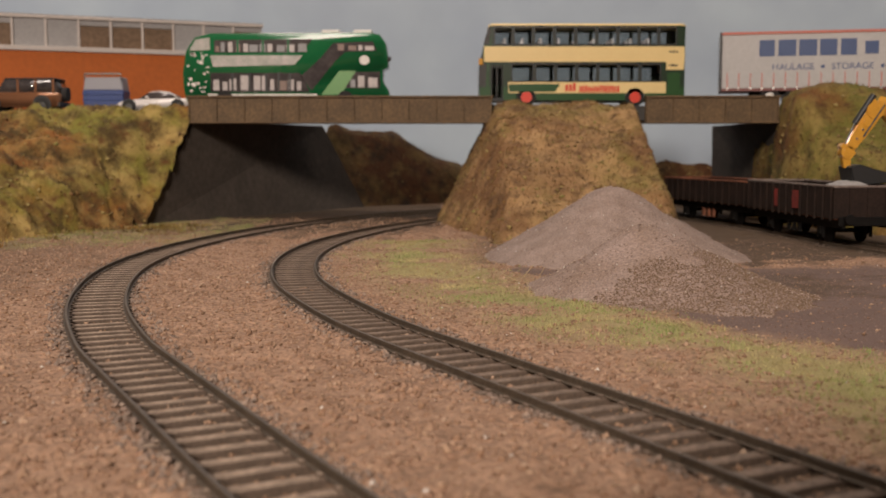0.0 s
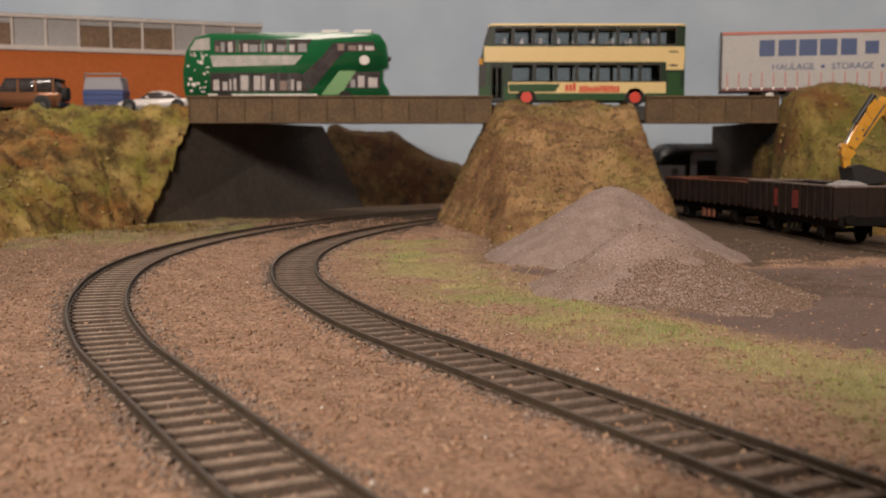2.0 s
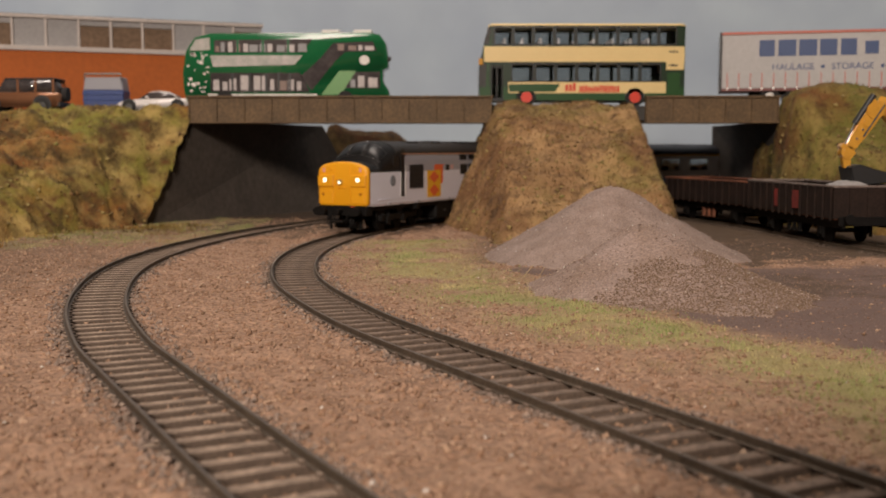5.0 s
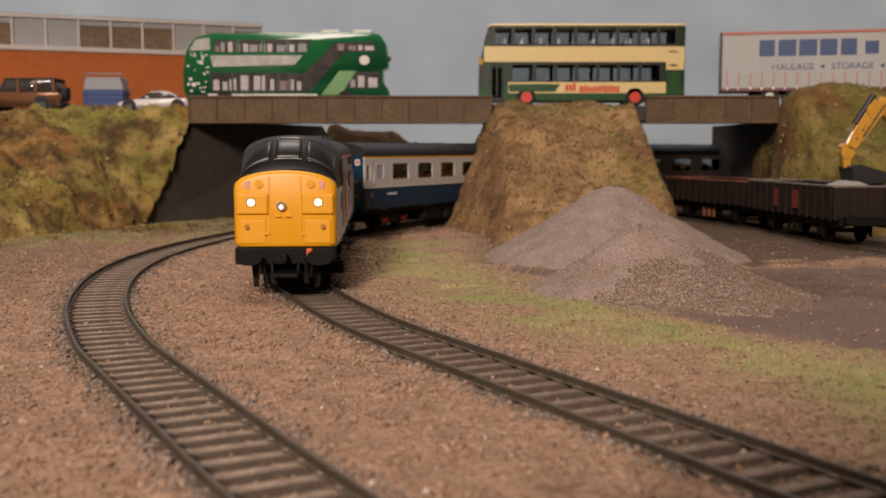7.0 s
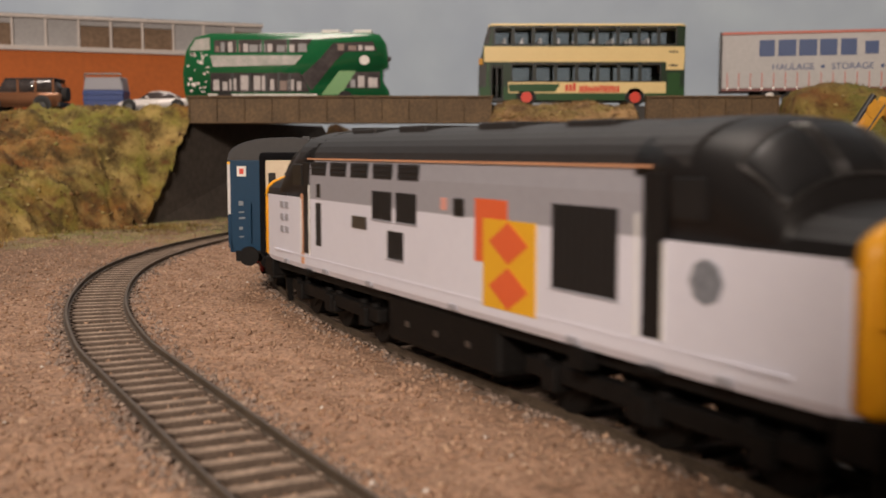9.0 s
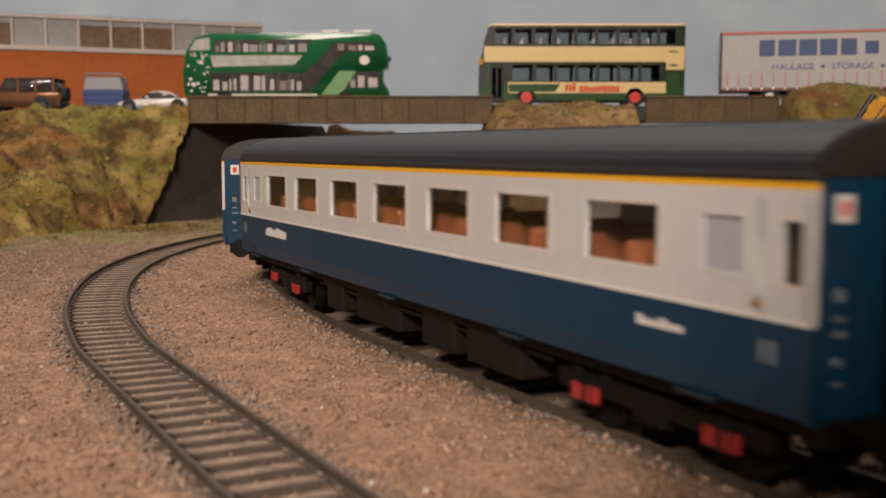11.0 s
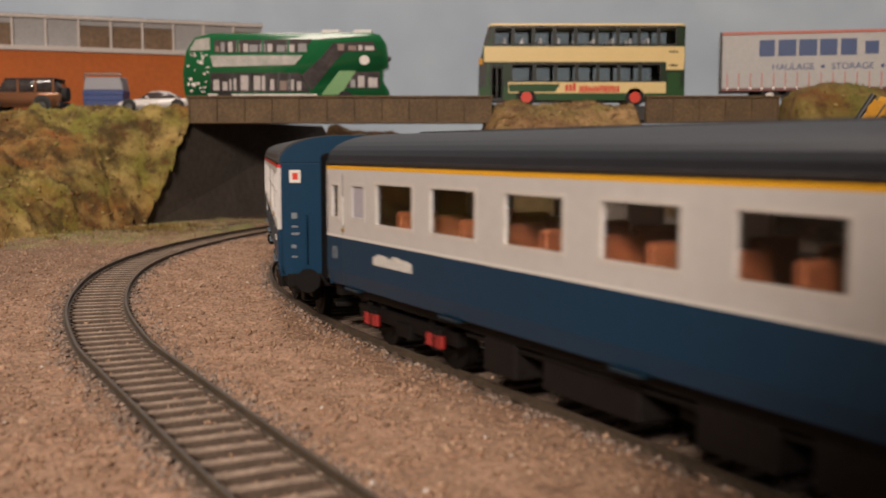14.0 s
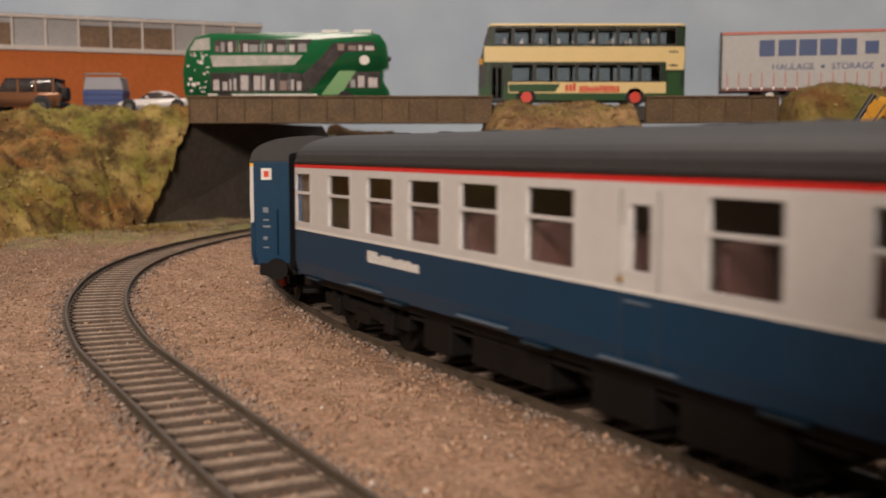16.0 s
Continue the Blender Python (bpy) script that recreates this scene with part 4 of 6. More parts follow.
def build_cars():
    suv = thing("off_road_car", "bronze four-wheel-drive car with a spare wheel behind", "car", at=(-281, 800, ROAD - 3.6), turn=180)
    part("body", car_shell([(3, 5), (2, 13), (3, 14.5), (19, 15), (62, 15), (63, 6), (56, 4.5), (10, 4.5)], 25, 1.2), M["bronze"], suv, "metallic bronze body", True)
    part("cabin", car_shell([(3.2, 14.5), (4, 22), (7, 24.5), (42, 24.5), (48, 15)], 22.5, 1.0), M["busglass"], suv, "dark glazed cabin", True)
    part("roof", box(4, 42, -10.6, 10.6, 24.2, 25.6, 0.7), M["black"], suv)
    for x in (5, 18, 31):
        for y in (-11.3, 11.3):
            part("pillar", box(x, x + 1.6, y - 0.3, y + 0.3, 15, 24.5), M["bronze"], suv)
    for x in (14, 51):
        for y in (-11.2, 11.2):
            part("wheel_arch", wheel(6.6, 3.4, at=(x, y, 6.4)), M["black"], suv)
            wl = part("wheel", wheel(5.2, 4.4, at=(x, y, 5.2)), M["tyre"], suv)
            part("rim", wheel(3.1, 4.9, at=(x, y, 5.2), sides=10), M["rim"], wl, "grey alloy rim")
    part("spare_wheel", rod((-1.5, 0, 14), (2.5, 0, 14), 5.2, sides=24), M["tyre"], suv)
    part("bumper", box(0.8, 4, -11, 11, 4.5, 8, 0.6), M["black"], suv)
    car = thing("sports_car", "low white sports coupe parked by the parapet", "car", at=(-238, 792, ROAD - 3.6))
    part("body", car_shell([(0.5, 3), (0, 6), (3, 8), (14, 9.6), (30, 10), (44, 10.4), (51, 10), (53, 7), (52.5, 3.2), (46, 2.2), (6, 2.2)], 23, 1.4), M["carwhite"], car, "white body", True)
    part("cabin", car_shell([(14, 9.3), (23, 14.6), (30, 15.4), (37, 14.6), (46, 10)], 18.5, 1.2), M["busglass"], car, "dark glazed cabin", True)
    part("roof", car_shell([(22, 14.2), (25, 15.2), (31, 15.9), (37, 15.0), (44, 11.4), (38, 13.9), (30, 14.9)], 17, 0.3), M["carwhite"], car, "", True)
    for x in (9, 44.5):
        for y in (-10.2, 10.2):
            part("wheel_arch", wheel(5.2, 2.9, at=(x, y, 4.7)), M["black"], car)
            wl = part("wheel", wheel(4.3, 3.4, at=(x, y, 4.3)), M["tyre"], car)
            part("rim", wheel(2.6, 3.9, at=(x, y, 4.3), sides=8), M["rim"], wl)
    part("mirror", box(21, 23.5, -12.4, -10.6, 10.4, 12, 0.4), M["carwhite"], car)
    skip = thing("waste_container", "blue waste container with a grey lid by the wall", "waste container", at=(-279, 832, ROAD - 3.6))
    part("tub", prism([(0, 1.5), (-1, 19), (31, 19), (30, 1.5)], 0, 18, "y", bevel=0.6), M["bin"], skip, "blue pressed steel tub")
    part("lid", prism([(-0.5, 19), (1, 29), (29, 29), (30.5, 19)], 0.5, 17.5, "y", bevel=0.6), M["midgrey"], skip, "grey sloping lid")
    for z in (6, 11, 15.5):
        part("rib", box(-0.9, 30.9, -0.7, 0.3, z, z + 1.3, 0.3), M["bin"], skip)
    part("handle_bar", rod((1, 0.5, 31.5), (29, 0.5, 31.5), 0.7), M["chrome"], skip)
    for x in (1, 29):
        part("handle_post", rod((x, 0.5, 27), (x, 0.5, 31.5), 0.6), M["chrome"], skip)
        for y in (3, 15):
            part("castor", wheel(1.4, 1.2, at=(x + (2 if x < 5 else -2), y, 1.4)), M["tyre"], skip)


# ---- the warehouse ----
def build_warehouse():
    ang = math.degrees(math.atan2(85, 210))
    w = thing("warehouse", "orange brick warehouse with a white framed glazed clerestory", "building", at=(-560, 825, ROAD - 5), turn=ang)
    L, D = 427, 120
    part("wall", box(0, L, 0, D, -2, 58, 0.3), M["brick"], w, "orange brick sheet wall")
    part("fascia", box(-2, L + 2, -2, D + 2, 58, 62, 0.5), M["framewhite"], w, "white eaves fascia")
    z0, z1 = 62, 86
    for i in range(16):
        x0, x1 = i * L / 16, (i + 1) * L / 16
        grey = i % 5 in (3, 4)
        pane = part("window", box(x0, x1, 6.5, 8, z0, z1 - (0 if grey else 5)), M["frosted"] if grey else M["brownpane"], w, "frosted grey pane" if grey else "brown tinted pane")
        part("mullion", box(x0 - 1, x0 + 1, 4.5, 8, z0, z1 + 1, 0.3), M["framewhite"], pane)
        if not grey:
            part("transom_pane", box(x0, x1, 6.6, 8, z1 - 4.6, z1), M["frosted"], pane)
    part("top_rail", box(-1, L + 1, 4, 10, z1, z1 + 3, 0.5), M["framewhite"], w)
    part("clerestory_wall", box(0.5, L - 0.5, 8, D - 6, z0, z1 + 1), M["frosted"], w)
    part("roof", box(-1, L + 1, 10, D - 5, z1 + 1, z1 + 4), M["roof"], w)


# ---- wagons in the siding ----
def build_wagon(s_front, rusty):
    s = s_front
    a, b = siding.at(s + 25), siding.at(s + 93)
    u = (a - b).normalized()
    p = a + u * 25
    wg = thing("open_wagon", "rust-topped brown open wagon in the siding" if rusty else "weathered black-brown open wagon loaded with grey stone", "wagon", "open wagons in the siding", at=(p.x, p.y, 0), turn=math.degrees(math.atan2(u.y, u.x)))
    L, Hw, z0, z1 = 118, 17.5, 13.5, 29.0 if not rusty else 27.5
    side = M["wagon"]
    for y in (-Hw, Hw - 1.2):
        sd = part("side", box(-L, 0, y, y + 1.2, z0, z1, 0.15, seg=1), side, wg)
        yo = y - 0.9 if y < 0 else y + 1.2
        for i in range(13):
            x = -3 - i * (L - 6) / 12
            part("rib", box(x - 0.9, x + 0.9, yo, yo + 0.9, z0 - 1, z1 - 0.4, 0.15, seg=1), side, sd)
        part("top_rim", box(-L, 0, y - 0.4, y + 1.6, z1 - 0.2, z1 + 0.9, 0.2, seg=1), M["rust"] if rusty else M["wagonrim"], sd, "rusty rim" if rusty else "pale worn rim")
    for x in (-L, -1.2):
        en = part("end", box(x, x + 1.2, -Hw + 1.2, Hw - 1.2, z0, z1, 0.1, seg=1), side, wg)
        xo = x - 0.7 if x < -5 else x + 1.2
        for y in (-9, 0, 9):
            part("rib", box(xo, xo + 0.7, y - 0.8, y + 0.8, z0, z1 - 0.3, 0.1, seg=1), side, en)
        part("top_rim", box(x - 0.4, x + 1.6, -Hw, Hw, z1 - 0.2, z1 + 0.9, 0.2, seg=1), M["rust"] if rusty else M["wagonrim"], en)
    part("floor", box(-L + 1, -1, -Hw + 1, Hw - 1, z0 - 0.5, z0 + 0.8), M["rust"], wg)
    part("sole_bar", box(-L, 0, -13, -11, 8.5, 13, 0.2, seg=1), M["under"], wg)
    part("sole_bar", box(-L, 0, 11, 13, 8.5, 13, 0.2, seg=1), M["under"], wg)
    for x in (-25, -93):
        part("wheelset", wheel(6.2, 1.6, wheel(6.2, 1.6, wheel(1.2, 18, at=(x, 0, 6.2)), (x, 8.4, 6.2)), (x, -8.4, 6.2)), M["under"], wg)
        for y in (-12.5, 12.5):
            bm = box(x - 2, x + 2, y - 1.2, y + 1.2, 4.3, 8.6, 0.4)
            box(x - 9, x + 9, y - 0.8, y + 0.8, 8.8, 10, 0.2, bm)
            box(x - 3.5, x - 2.2, y - 0.7, y + 0.7, 2.8, 10, 0.1, bm)
            box(x + 2.2, x + 3.5, y - 0.7, y + 0.7, 2.8, 10, 0.1, bm)
            part("axle_box", bm, M["under"], wg)
    for x, y in ((-52, -12.6), (-66, -12.6), (-59, -12.6)):
        part("brake_gear", box(x - 1.2, x + 1.2, y - 0.8, y + 0.8, 3.5, 9, 0.2), M["rust"] if rusty else M["under"], wg)
    for x in (0, -L):
        for y in (-11.5, 11.5):
            d = 5 if x == 0 else -5
            part("buffer", rod((x, y, 13.5), (x + d, y, 13.5), 1.3, rod((x + d, y, 13.5), (x + d * 1.15, y, 13.5), 2.6)), M["under"], wg)
        part("buffer_beam", box(x - 0.8, x + 0.8, -15, 15, 10, 14.5, 0.2), M["under"], wg)
    if not rusty:
        for x in (-70, -45):
            part("red_panel", box(x - 4, x + 4 if x > -60 else x + 1, -Hw - 1.05, -Hw - 0.9, z0 + 3, z1 - 3), M["fadedred"], wg, "faded red panel")
        bm = bmesh.new()
        n, m = 40, 14
        grid = [[bm.verts.new((-L + 1 + (L - 2) * i / n, -Hw + 1 + (2 * Hw - 2) * j / m, z0 + 6 + 12.5 * math.sin(math.pi * (0.06 + 0.88 * j / m)) * (0.35 + 0.65 * math.exp(-((i / n - 0.80) / 0.22) ** 2)) + 1.2 * lump(i * 3, j * 3, 5, 4.0))) for j in range(m + 1)] for i in range(n + 1)]
        for i in range(n):
            for j in range(m):
                bm.faces.new((grid[i][j], grid[i + 1][j], grid[i + 1][j + 1], grid[i][j + 1]))
        part("stone_load", bm, M["stone"], wg, "heaped pale grey stone load", True)
    return wg


def build_photo_camera():
    """The camera that took the film, standing behind the eye: it shades the ground and the passing coaches."""
    pc = thing("photo_camera", "black camera body with a short lens standing on the layout", "camera", at=(0, 0, 47.4))
    part("body", box(-40, 100, -110, -62, -49.3, 56, 6), M["black"], pc)
    part("viewfinder_hump", box(-8, 46, -112, -66, 44, 94, 9, seg=4), M["black"], pc)
    part("lens_barrel", rod((0, -64, 0), (0, -4, 0), 33, sides=40), M["black"], pc)


def build_excavator():
    ex = thing("excavator", "yellow tracked excavator reaching over the stone wagon", "excavator", at=(300, 600, GROUND))
    # the arm reaches towards the wagon; points in the excavator's own space
    def to(x, y, z):
        return Vector((x - 300, y - 600, z - GROUND))
    P0, P1, P2 = to(206, 545, 46), to(220.5, 545, 69), to(285, 590, 30)
    def beam(p, q, w0, w1, d):
        p, q = Vector(p), Vector(q)
        ax = (q - p).normalized()
        side = ax.cross(Vector((0, 1, 0))).normalized()
        yv = side.cross(ax).normalized()
        secs = []
        for c, w in ((p, w0), ((p + q) / 2, (w0 + w1) / 2 * 1.15), (q, w1)):
            secs.append([c + side * (w / 2) * sx + yv * (d / 2) * sy for sx, sy in ((-1, -1), (1, -1), (1, 1), (-1, 1))])
        bm = loft(secs)
        bmesh.ops.bevel(bm, geom=bm.edges[:], offset=0.4, segments=2, affect="EDGES")
        return bm
    part("stick", beam(P0, P1 + Vector((1.5, 0, 2)), 4.6, 8.6, 4.6), M["plantyellow"], ex, "yellow dipper arm", False)
    boom = part("boom", beam(P1 + Vector((2, 0, 2)), P2, 7.5, 10, 5.5), M["plantyellow"], ex, "yellow cranked boom")
    for c in (P0, P1 + Vector((1, 0, 1)), (P0 * 0.35 + P1 * 0.65)):
        part("pivot_pin", rod(c + Vector((0, -3.2, 0)), c + Vector((0, 3.4, 0)), 2.0, sides=16), M["plantyellow"], ex)
    for k, r in ((0.0, 3.4), (0.18, 2.6), (0.92, 4.4)):
        c = P0.lerp(P1, k)
        part("knuckle_plate", rod(c + Vector((0, -2.9, 0)), c + Vector((0, 2.9, 0)), r, sides=18), M["plantyellow"], ex)
    part("link_plate", beam(P0 + Vector((-3.2, 0, 4.0)), P0 + Vector((3.4, 0, -1.5)), 2.6, 3.4, 5.4), M["plantyellow"], ex)
    part("hose", rod(P1 + Vector((3.2, -3.1, 1)), P0.lerp(P1, 0.35) + Vector((2.4, -3.1, 0)), 0.45, sides=8), M["black"], ex)
    for k in (0.3, 0.5, 0.7):
        c = P0.lerp(P1, k)
        part("bolt", rod(c + Vector((0, -3.0, 0)), c + Vector((0, -2.2, 0)), 0.6, sides=8), M["chrome"], ex)
    cyl = part("hydraulic_ram", rod(P0 * 0.42 + P1 * 0.58 + Vector((-4.6, -0.5, 1)), P1 + Vector((-1.5, -0.5, 6)), 1.7, sides=14), M["black"], ex, "black hydraulic ram")
    part("piston_rod", rod(P0 + Vector((-0.8, -0.5, 3.2)), P0 * 0.42 + P1 * 0.58 + Vector((-4.6, -0.5, 1)), 0.6), M["chrome"], cyl)
    link = P0 + Vector((-1.6, 0, -2))
    part("bucket_link", beam(P0 + Vector((-1, 0, 3.5)), link + Vector((2.0, 0, -6)), 4.4, 3.2, 4.4), M["plantyellow"], ex)
    bk = prism([(link.x + 1, link.z - 5), (link.x + 6, link.z - 4), (link.x + 12, link.z - 6), (link.x + 22, link.z - 8.5), (link.x + 24, link.z - 13), (link.x + 8, link.z - 14.5), (link.x + 2.5, link.z - 12)], link.y - 9, link.y + 9, "y", bevel=0.5)
    bucket = part("bucket", bk, M["black"], ex, "black digging bucket")
    for i in range(5):
        y = link.y - 8 + i * 4
        part("bucket_tooth", box(link.x + 22.5, link.x + 26, y - 0.8, y + 0.8, link.z - 13.2, link.z - 11.8, 0.3, seg=1), M["black"], bucket)
    part("driver_cab", box(0, 24, -16, -2, 16, 40, 1.6), M["plantyellow"], ex)
    part("engine_house", box(0, 46, -2, 18, 16, 32, 2), M["plantyellow"], ex)
    part("turntable", rod((22, 0, 11), (22, 0, 16), 12, sides=24), M["black"], ex)
    for y in (-15, 15):
        part("crawler_track", box(-4, 50, y - 5, y + 5, 0, 11, 4.5, seg=4), M["black"], ex)


M["fadedred"] = material("faded_red_panel", (0.26, 0.022, 0.016), 0.7, vary=0.6, scale=160, second=(0.07, 0.015, 0.011))
M["framewhite"] = material("dulled_white_frame", (0.50, 0.45, 0.42), 0.6, vary=0.1, scale=60)
M["busband"] = material("black_green_band", (0.012, 0.032, 0.014), 0.3, vary=0.06, scale=60, coat=0.3)
M["rim"] = material("grey_alloy", (0.10, 0.10, 0.10), 0.4, metal=0.5, vary=0.5, scale=700)
M["seatpale"] = material("pale_seat_moulding", (0.52, 0.47, 0.46), 0.3, vary=0.3, scale=260)
M["seatmid"] = material("brown_seat_moulding", (0.24, 0.16, 0.13), 0.5, vary=0.2, scale=200)
M["seatgrey"] = material("grey_seat_moulding", (0.30, 0.30, 0.31), 0.6, vary=0.1, scale=100)
M["busglass"] = material("reflective_bus_glass", (0.10, 0.085, 0.085), 0.1, vary=0.25, scale=55, second=(0.03, 0.027, 0.028), coat=1.0)
M["screengrey"] = material("grey_reflecting_screen", (0.10, 0.10, 0.10), 0.12, vary=0.2, scale=40, coat=1.0)
# reflections on the green bus, put into a whitish base colour
M["paleglare"] = material("painted_white_reflection", (0.62, 0.57, 0.56), 0.2, vary=0.15, scale=90, second=(0.30, 0.33, 0.29), coat=0.8)
M["curtain"] = material("pale_grey_curtain", (0.43, 0.42, 0.42), 0.55, vary=0.08, scale=50, bump=0.15, bump_scale=90)
M["maroon"] = material("maroon_paint", (0.16, 0.04, 0.035), 0.5, vary=0.1, scale=80)
M["strap"] = material("red_strap", (0.50, 0.16, 0.12), 0.6, vary=0.1, scale=80)
M["livery"] = material("livery_blue", (0.022, 0.055, 0.17), 0.5, vary=0.1, scale=80)
M["bronze"] = material("metallic_bronze", (0.33, 0.15, 0.075), 0.25, metal=0.5, vary=0.05, scale=80, coat=0.8)
M["carwhite"] = material("gloss_white_car", (0.72, 0.68, 0.66), 0.2, vary=0.03, scale=80, coat=0.8)
M["bin"] = material("blue_steel", (0.035, 0.07, 0.24), 0.45, vary=0.2, scale=90)
M["frosted"] = material("frosted_pane", (0.33, 0.32, 0.32), 0.3, vary=0.12, scale=60)
M["brownpane"] = material("brown_tinted_pane", (0.20, 0.135, 0.09), 0.25, vary=0.3, scale=40)
M["wagonrim"] = material("worn_rim", (0.22, 0.18, 0.16), 0.7, vary=0.5, scale=150, second=(0.08, 0.05, 0.04))

build_cream_bus()
build_green_bus()
build_trailer()
build_cars()
build_warehouse()
near_wagon = siding.s[int(np.argmin(np.abs(siding.arr[:, 1] - 522)))]
build_wagon(near_wagon, False)
build_wagon(near_wagon + 128, True)
build_excavator()
build_photo_camera()
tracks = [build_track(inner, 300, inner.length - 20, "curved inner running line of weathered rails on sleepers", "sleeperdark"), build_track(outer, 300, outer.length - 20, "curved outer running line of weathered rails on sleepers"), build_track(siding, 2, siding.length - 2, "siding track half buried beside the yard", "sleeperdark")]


# ---- the train ----
S_REF = inner.s[int(np.argmin(((inner.arr - (112.6, 22.7)) ** 2).sum(1)))] - 100.0


def nose_at(t):
    """Where the nose of the train is along the line, a slow glide with a slightly quicker middle."""
    times, places = (-2.0, 1.5, 3.5, 4.1, 6.3, 7.0, 7.5, 8.0, 18.0), (1568, 1146, 909, 836, 553, 461, 406, 339, -868)
    return S_REF + sum(float(np.interp(t + k * 0.1, times, places)) for k in range(-5, 6)) / 11


def bogie(parent, x, wheels, radius, frame_mat, red=False):
    """A bogie that swivels at x on its vehicle, with its wheelsets; returns it and them."""
    half = abs(wheels[0]) + 9
    bm = None
    for y in (-12.2, 12.2):
        bm = box(-half, half, y - 1.3, y + 1.3, 6.2, 9.6, 0.4, bm)
        for w in wheels:
            bm = box(w - 2.2, w + 2.2, y - 2.2, y + 2.2, 4.4, 9.2, 0.5, bm)
            bm = rod((w - 4, y, 6.5), (w - 4, y, 10.5), 1.3, bm, 8)
            bm = rod((w + 4, y, 6.5), (w + 4, y, 10.5), 1.3, bm, 8)
        bm = box(-4, 4, y - 1.8, y + 1.8, 4.6, 8, 0.5, bm)
    bm = box(-5, 5, -11, 11, 8, 12.5, 0.4, bm)
    bg = part("bogie", bm, M[frame_mat], parent, "dirty dark bogie frame")
    bg.matrix_basis = pose(x * MM, 0, 0)
    sets = []
    for w in wheels:
        b = None
        for y in (-8.2, 8.2):
            b = rod((0, y - 1.2, 0), (0, y + 1.2, 0), radius, b, 24)
            b = rod((0, y * 1.06 - 1.0, 0), (0, y * 1.06 + 1.0, 0), radius * 0.72, b, 6)
        b = rod((0, -9, 0), (0, 9, 0), 1.3, b, 8)
        ws = part("wheelset", b, M["under"], bg)
        ws.matrix_basis = pose(w * MM, 0, radius * MM)
        sets.append((ws, w, radius))
        if red:
            for y in (-1, 1):
                for dx in (-3.0, -1.2, 1.2, 3.0):
                    part("red_spring", rod((w + dx, y * 14.0, 5.3), (w + dx, y * 14.0, 8.0), 0.72, sides=10), M["redspring"], bg, "red painted spring")
    return bg, sets


def DOME(x, a, power=2.1):
    """A point (y, z) of the cab's roof section at x, a radians round from one side."""
    xs = (-44, -36, -31, -27, -23, -19.5, -16.5, -15, -13)
    w, zs, zt = (float(np.interp(x, xs, v)) for v in ((17.3, 17.25, 17.2, 17.1, 17.0, 16.9, 16.8, 16.7, 16.6), (45, 44.6, 43.2, 41.4, 39.0, 37.4, 36.2, 35.4, 34.6), (52.6, 52.6, 52.5, 52.2, 51.0, 48.9, 45.8, 43.0, 40.2)))
    c, s = math.cos(a), max(0.0, math.sin(a))
    return math.copysign(abs(c) ** (2 / power), c) * w, zs + (zt - zs) * s ** (2 / power)


